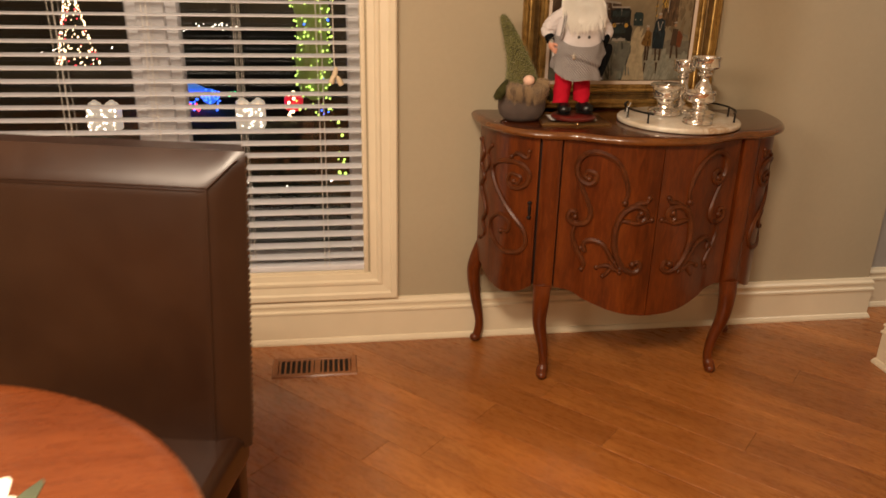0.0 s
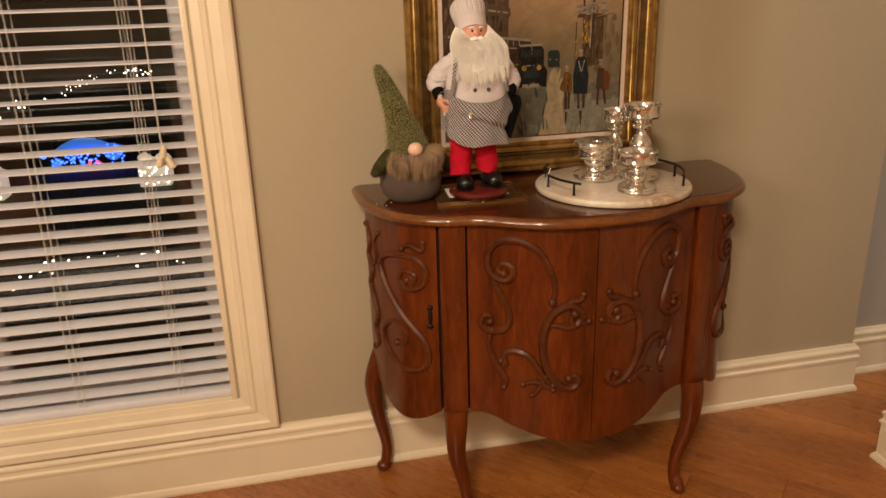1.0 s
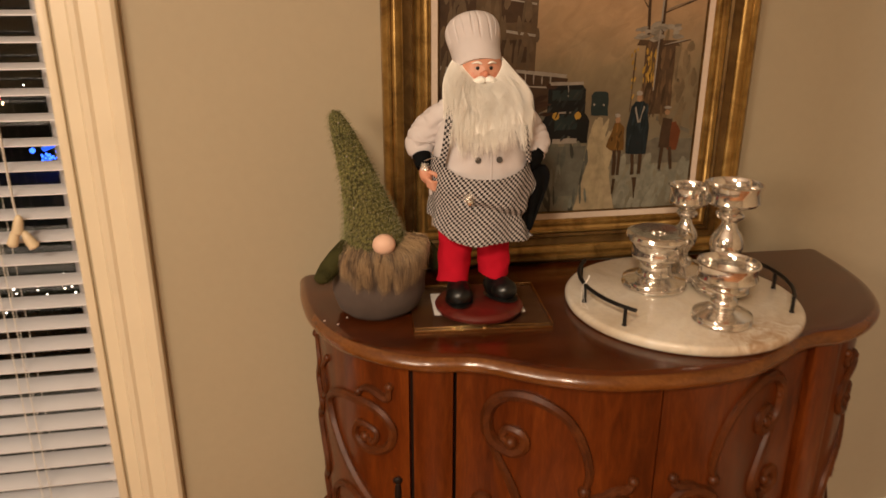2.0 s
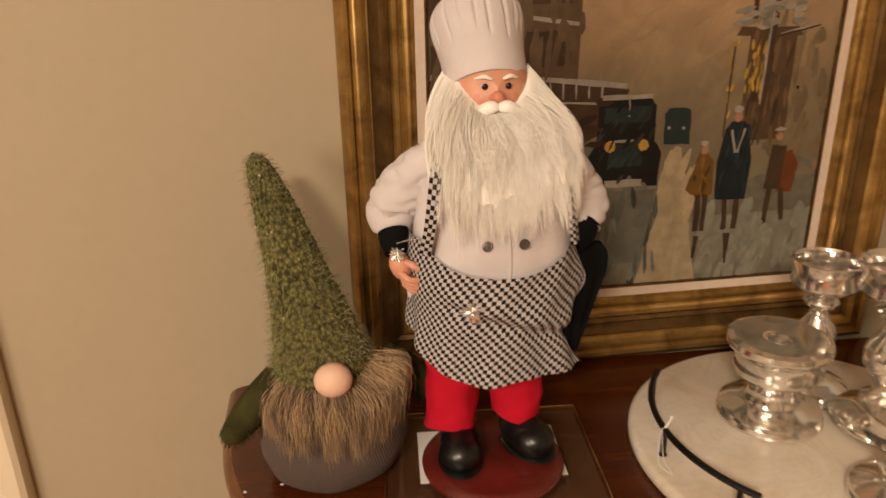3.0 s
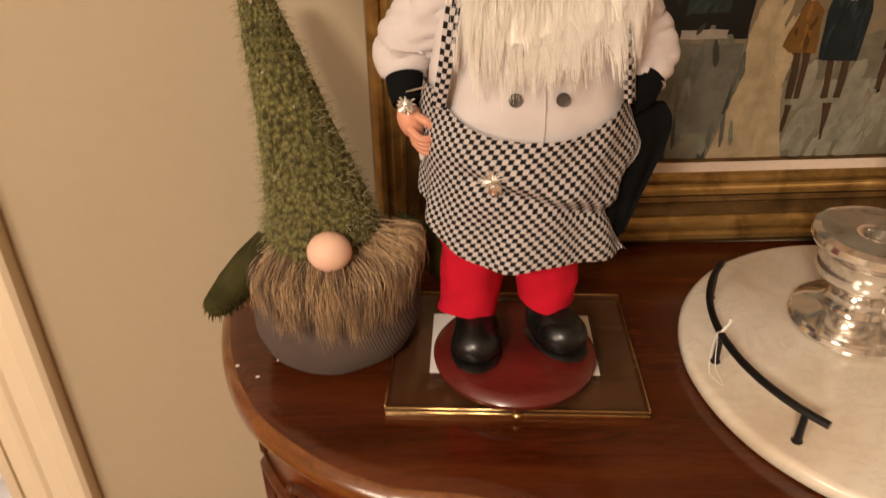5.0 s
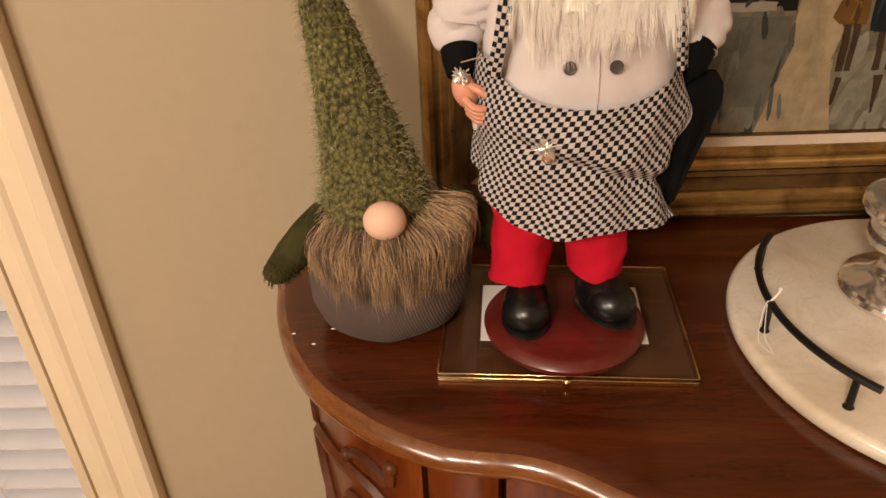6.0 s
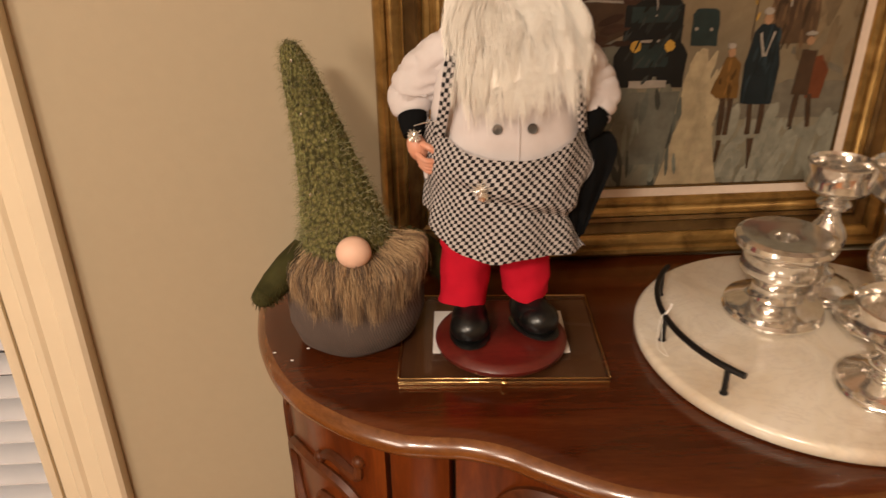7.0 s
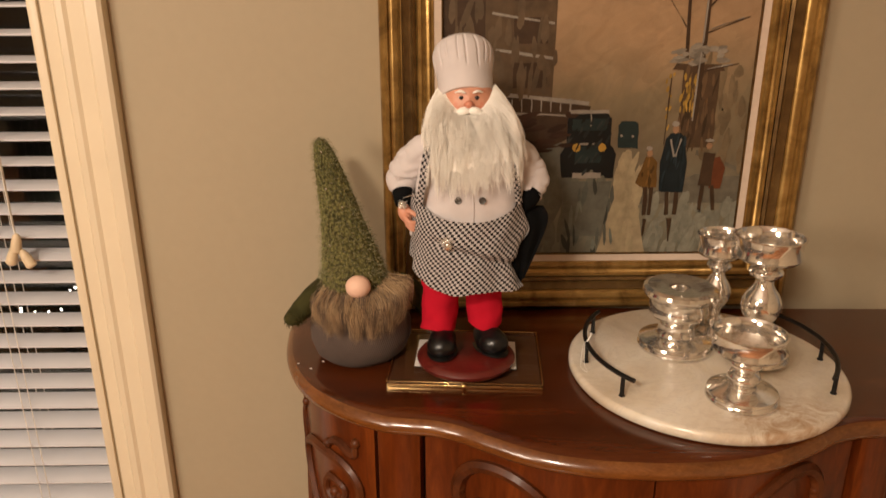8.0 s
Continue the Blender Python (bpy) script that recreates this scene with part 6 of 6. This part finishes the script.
for x, y, s in ((-0.97, 7.85, 0.14), (-2.36, 7.75, 0.14)):
    g = thing("lit_gift_box", (x, y, GZ), "glowing wire gift box with white bulbs on lawn", "light display", "lit gift boxes")
    b = bmesh.new()
    box(b, -s, s, -s * 0.8, s * 0.8, 0.0, 0.24, 0.015)
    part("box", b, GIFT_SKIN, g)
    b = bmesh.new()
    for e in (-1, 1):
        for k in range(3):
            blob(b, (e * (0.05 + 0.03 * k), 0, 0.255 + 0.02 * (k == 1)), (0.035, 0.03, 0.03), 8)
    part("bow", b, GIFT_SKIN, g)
    b = bmesh.new()
    for i in range(40):
        bulb(b, (rr.uniform(-s, s), -s * 0.82, rr.uniform(0.02, 0.24)), 0.008)
    tagged(part("bulbs", b, BULB_C, g, "", False), kind="stuff")
g = thing("blue_light_figure", (-1.74, 8.85, GZ), "low arched display in bright blue lights on lawn", "light display")
b = bmesh.new()
P = [(-0.36 + 0.66 * k, 0, 0.06 + 0.19 * math.sin(math.pi * min(1, 0.12 + 0.80 * k)) ** 0.8) for k in [i / 20 for i in range(21)]]
tube(b, P, [0.025 + 0.035 * math.sin(math.pi * i / 20) for i in range(21)], 10)
blob(b, (0.22, 0, 0.15), (0.09, 0.08, 0.09), 14)
blob(b, (-0.34, 0, 0.05), (0.05, 0.05, 0.05), 12)
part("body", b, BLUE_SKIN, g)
b = bmesh.new()
for i in range(110):
    k = rr.random()
    bulb(b, (-0.36 + 0.7 * k, -0.10 + rr.uniform(-0.02, 0.02), 0.0 + rr.random() * 0.28 * (0.4 + 0.6 * k)), 0.012)
bulb(b, (-0.42, -0.1, 0.16), 0.030)
tagged(part("bulbs", b, BULB_B, g, "", False), kind="stuff")
b = bmesh.new()
for i in range(9):
    bulb(b, (0.08 + rr.uniform(-0.07, 0.07), -0.16, 0.05 + rr.uniform(-0.03, 0.04)), 0.018)
tagged(part("bulbs", b, BULB_R, g, "", False), kind="stuff")
b = bmesh.new()
for i in range(6):
    bulb(b, (0.47 + rr.uniform(-0.05, 0.05), -0.1, 0.20 + rr.uniform(-0.03, 0.03)), 0.016)
tagged(part("bulbs", b, BULB_G, g, "", False), kind="stuff")
g = thing("red_lantern", (-0.56, 8.3, GZ), "red glowing lantern on a post outside", "lantern")
b = bmesh.new()
lathe(b, [(0.07, 0.09), (0.10, 0.12), (0.10, 0.22), (0.07, 0.26), (0.02, 0.28)], 16)
part("shade", b, RED_SKIN, g)
b = bmesh.new()
tube(b, [(0, 0, 0), (0, 0, 0.10)], 0.015, 8)
part("post", b, BUSH, g)


def light_string(label, path, count, spread, size, mat):
    b = bmesh.new()
    L = spline(path, 12)
    tube(b, L, 0.004, 4, 1)
    for i in range(count):
        p = L[rr.randrange(len(L))]
        bulb(b, p + Vector((rr.uniform(-1, 1), rr.uniform(-1, 1), rr.uniform(-1, 1))) * spread, size * rr.uniform(0.6, 1.2))
    ob = part("light_string", b, [mat, BUSH], None, "", False)
    return tagged(ob, label, "string lights", "", "stuff")


light_string("string of small white bulbs over a low bush", [(-2.6, 4.55, -0.02), (-1.8, 4.75, 0.02), (-1.3, 4.6, 0.0), (-0.9, 4.8, 0.05), (-0.4, 4.7, 0.03), (0.1, 4.9, 0.02)], 70, 0.06, 0.006, BULB_C)
light_string("string of small white bulbs along a distant eave", [(-5.1, 14, -0.20), (-4.1, 14, -0.18), (-3.35, 14, -0.15), (-2.9, 14, 0.10), (-2.3, 14, 0.24), (-1.8, 14, 0.22)], 55, 0.07, 0.014, BULB_C)
light_string("string of warm bulbs hanging from the lime tree", [(-0.13, 5.65, 0.34), (-0.10, 5.62, 0.14), (-0.07, 5.60, -0.08), (-0.09, 5.60, -0.20)], 16, 0.03, 0.012, BULB_Y)
light_string("string of warm bulbs below the lantern", [(-0.57, 8.1, 0.06), (-0.58, 8.1, -0.09), (-0.57, 8.1, -0.22)], 12, 0.03, 0.016, BULB_W)
for x0, w in ((-1.9, 0.62), (-0.75, 0.6)):
    b = bmesh.new()
    for i in range(70):
        a = rr.uniform(0, 6.28)
        q = rr.random() ** 0.5
        h = 0.25 * (1 - 0.6 * q)
        blob(b, (w * q * math.cos(a), 0.22 * q * math.sin(a), h * rr.uniform(0.3, 1.0)), (0.07, 0.06, 0.04), 6)
    o = part("bush", b, BUSH)
    o.location = (x0, 4.85, GZ)
    tagged(o, "low dark bush under strings of white bulbs", "bush", "bushes")

# ---- floor boards ----
bm = bmesh.new()
box(bm, XW, XE, YS, WY + 0.10, -0.03, -0.012)
floor = setting("floor", bm, SUBFLOOR, "diagonal oak board floor with satin varnish")
PW, PL, ANG = 0.127, 1.22, -45.0
ca, sa = math.cos(math.radians(ANG)), math.sin(math.radians(ANG))


def clip(poly, x0, x1, y0, y1):
    for ax, lim, sgn in ((0, x0, 1), (0, x1, -1), (1, y0, 1), (1, y1, -1)):
        out = []
        for i in range(len(poly)):
            a, c = poly[i], poly[(i + 1) % len(poly)]
            da, dc = (a[ax] - lim) * sgn, (c[ax] - lim) * sgn
            if da >= 0:
                out.append(a)
            if (da >= 0) != (dc >= 0):
                t = da / (da - dc)
                out.append((a[0] + (c[0] - a[0]) * t, a[1] + (c[1] - a[1]) * t))
        poly = out
        if not poly:
            break
    return poly


def board(bm, poly):
    """A board from its outline in its own axes, with eased upper edges."""
    cx, cy = sum(p[0] for p in poly) / len(poly), sum(p[1] for p in poly) / len(poly)
    lo = [bm.verts.new((x, y, -0.012)) for x, y in poly]
    mid = [bm.verts.new((x, y, -0.0006)) for x, y in poly]
    up = []
    for x, y in poly:
        dx, dy = cx - x, cy - y
        up.append(bm.verts.new((x + math.copysign(min(0.0009, abs(dx)), dx), y + math.copysign(min(0.0007, abs(dy)), dy), 0.0)))
    n = len(poly)
    for a, c in ((lo, mid), (mid, up)):
        for i in range(n):
            bm.faces.new((a[i], a[(i + 1) % n], c[(i + 1) % n], c[i]))
    bm.faces.new(up)


bm = bmesh.new()
g = 0.0004
board(bm, [(g, g), (PL - g, g), (PL - g, PW - g), (g, PW - g)])
PLANK = finish(bm, "plank", FLOOR, False)
rest = bmesh.new()
rr = random.Random(3)
for row in range(-70, 71):
    off = rr.uniform(0, PL)
    for col in range(-7, 8):
        u0, v0 = col * PL + off, row * PW
        quad = [(u0 + g, v0 + g), (u0 + PL - g, v0 + g), (u0 + PL - g, v0 + PW - g), (u0 + g, v0 + PW - g)]
        wq = [(u * ca - v * sa, u * sa + v * ca) for u, v in quad]
        inside = clip(wq, XW, XE, YS, WY + 0.09)
        if len(inside) < 3:
            continue
        area = abs(sum(a[0] * c[1] - c[0] * a[1] for a, c in zip(inside, inside[1:] + inside[:1]))) / 2
        if area < 0.0004:
            continue
        mx_, my_ = sum(p[0] for p in wq) / 4, sum(p[1] for p in wq) / 4
        near = -1.1 < mx_ < 2.5 and my_ > 0.9
        cut = area < PL * PW * 0.97
        if near and not cut:
            o = new("plank", PLANK)
            o.parent = floor
            o.matrix_basis = pose(u0 * ca - v0 * sa, u0 * sa + v0 * ca, 0, 0, 0, ANG)
        elif near:
            b = bmesh.new()
            board(b, [(x * ca + y * sa - u0, -x * sa + y * ca - v0) for x, y in inside])
            o = part("plank", b, FLOOR, floor, "", False)
            o.matrix_basis = pose(u0 * ca - v0 * sa, u0 * sa + v0 * ca, 0, 0, 0, ANG)
        else:
            board(rest, [(x * ca + y * sa, -x * sa + y * ca) for x, y in inside])
o = part("plank", rest, FLOOR, floor, "", False)
o.matrix_basis = pose(0, 0, 0, 0, 0, ANG)
tagged(o, kind="stuff")
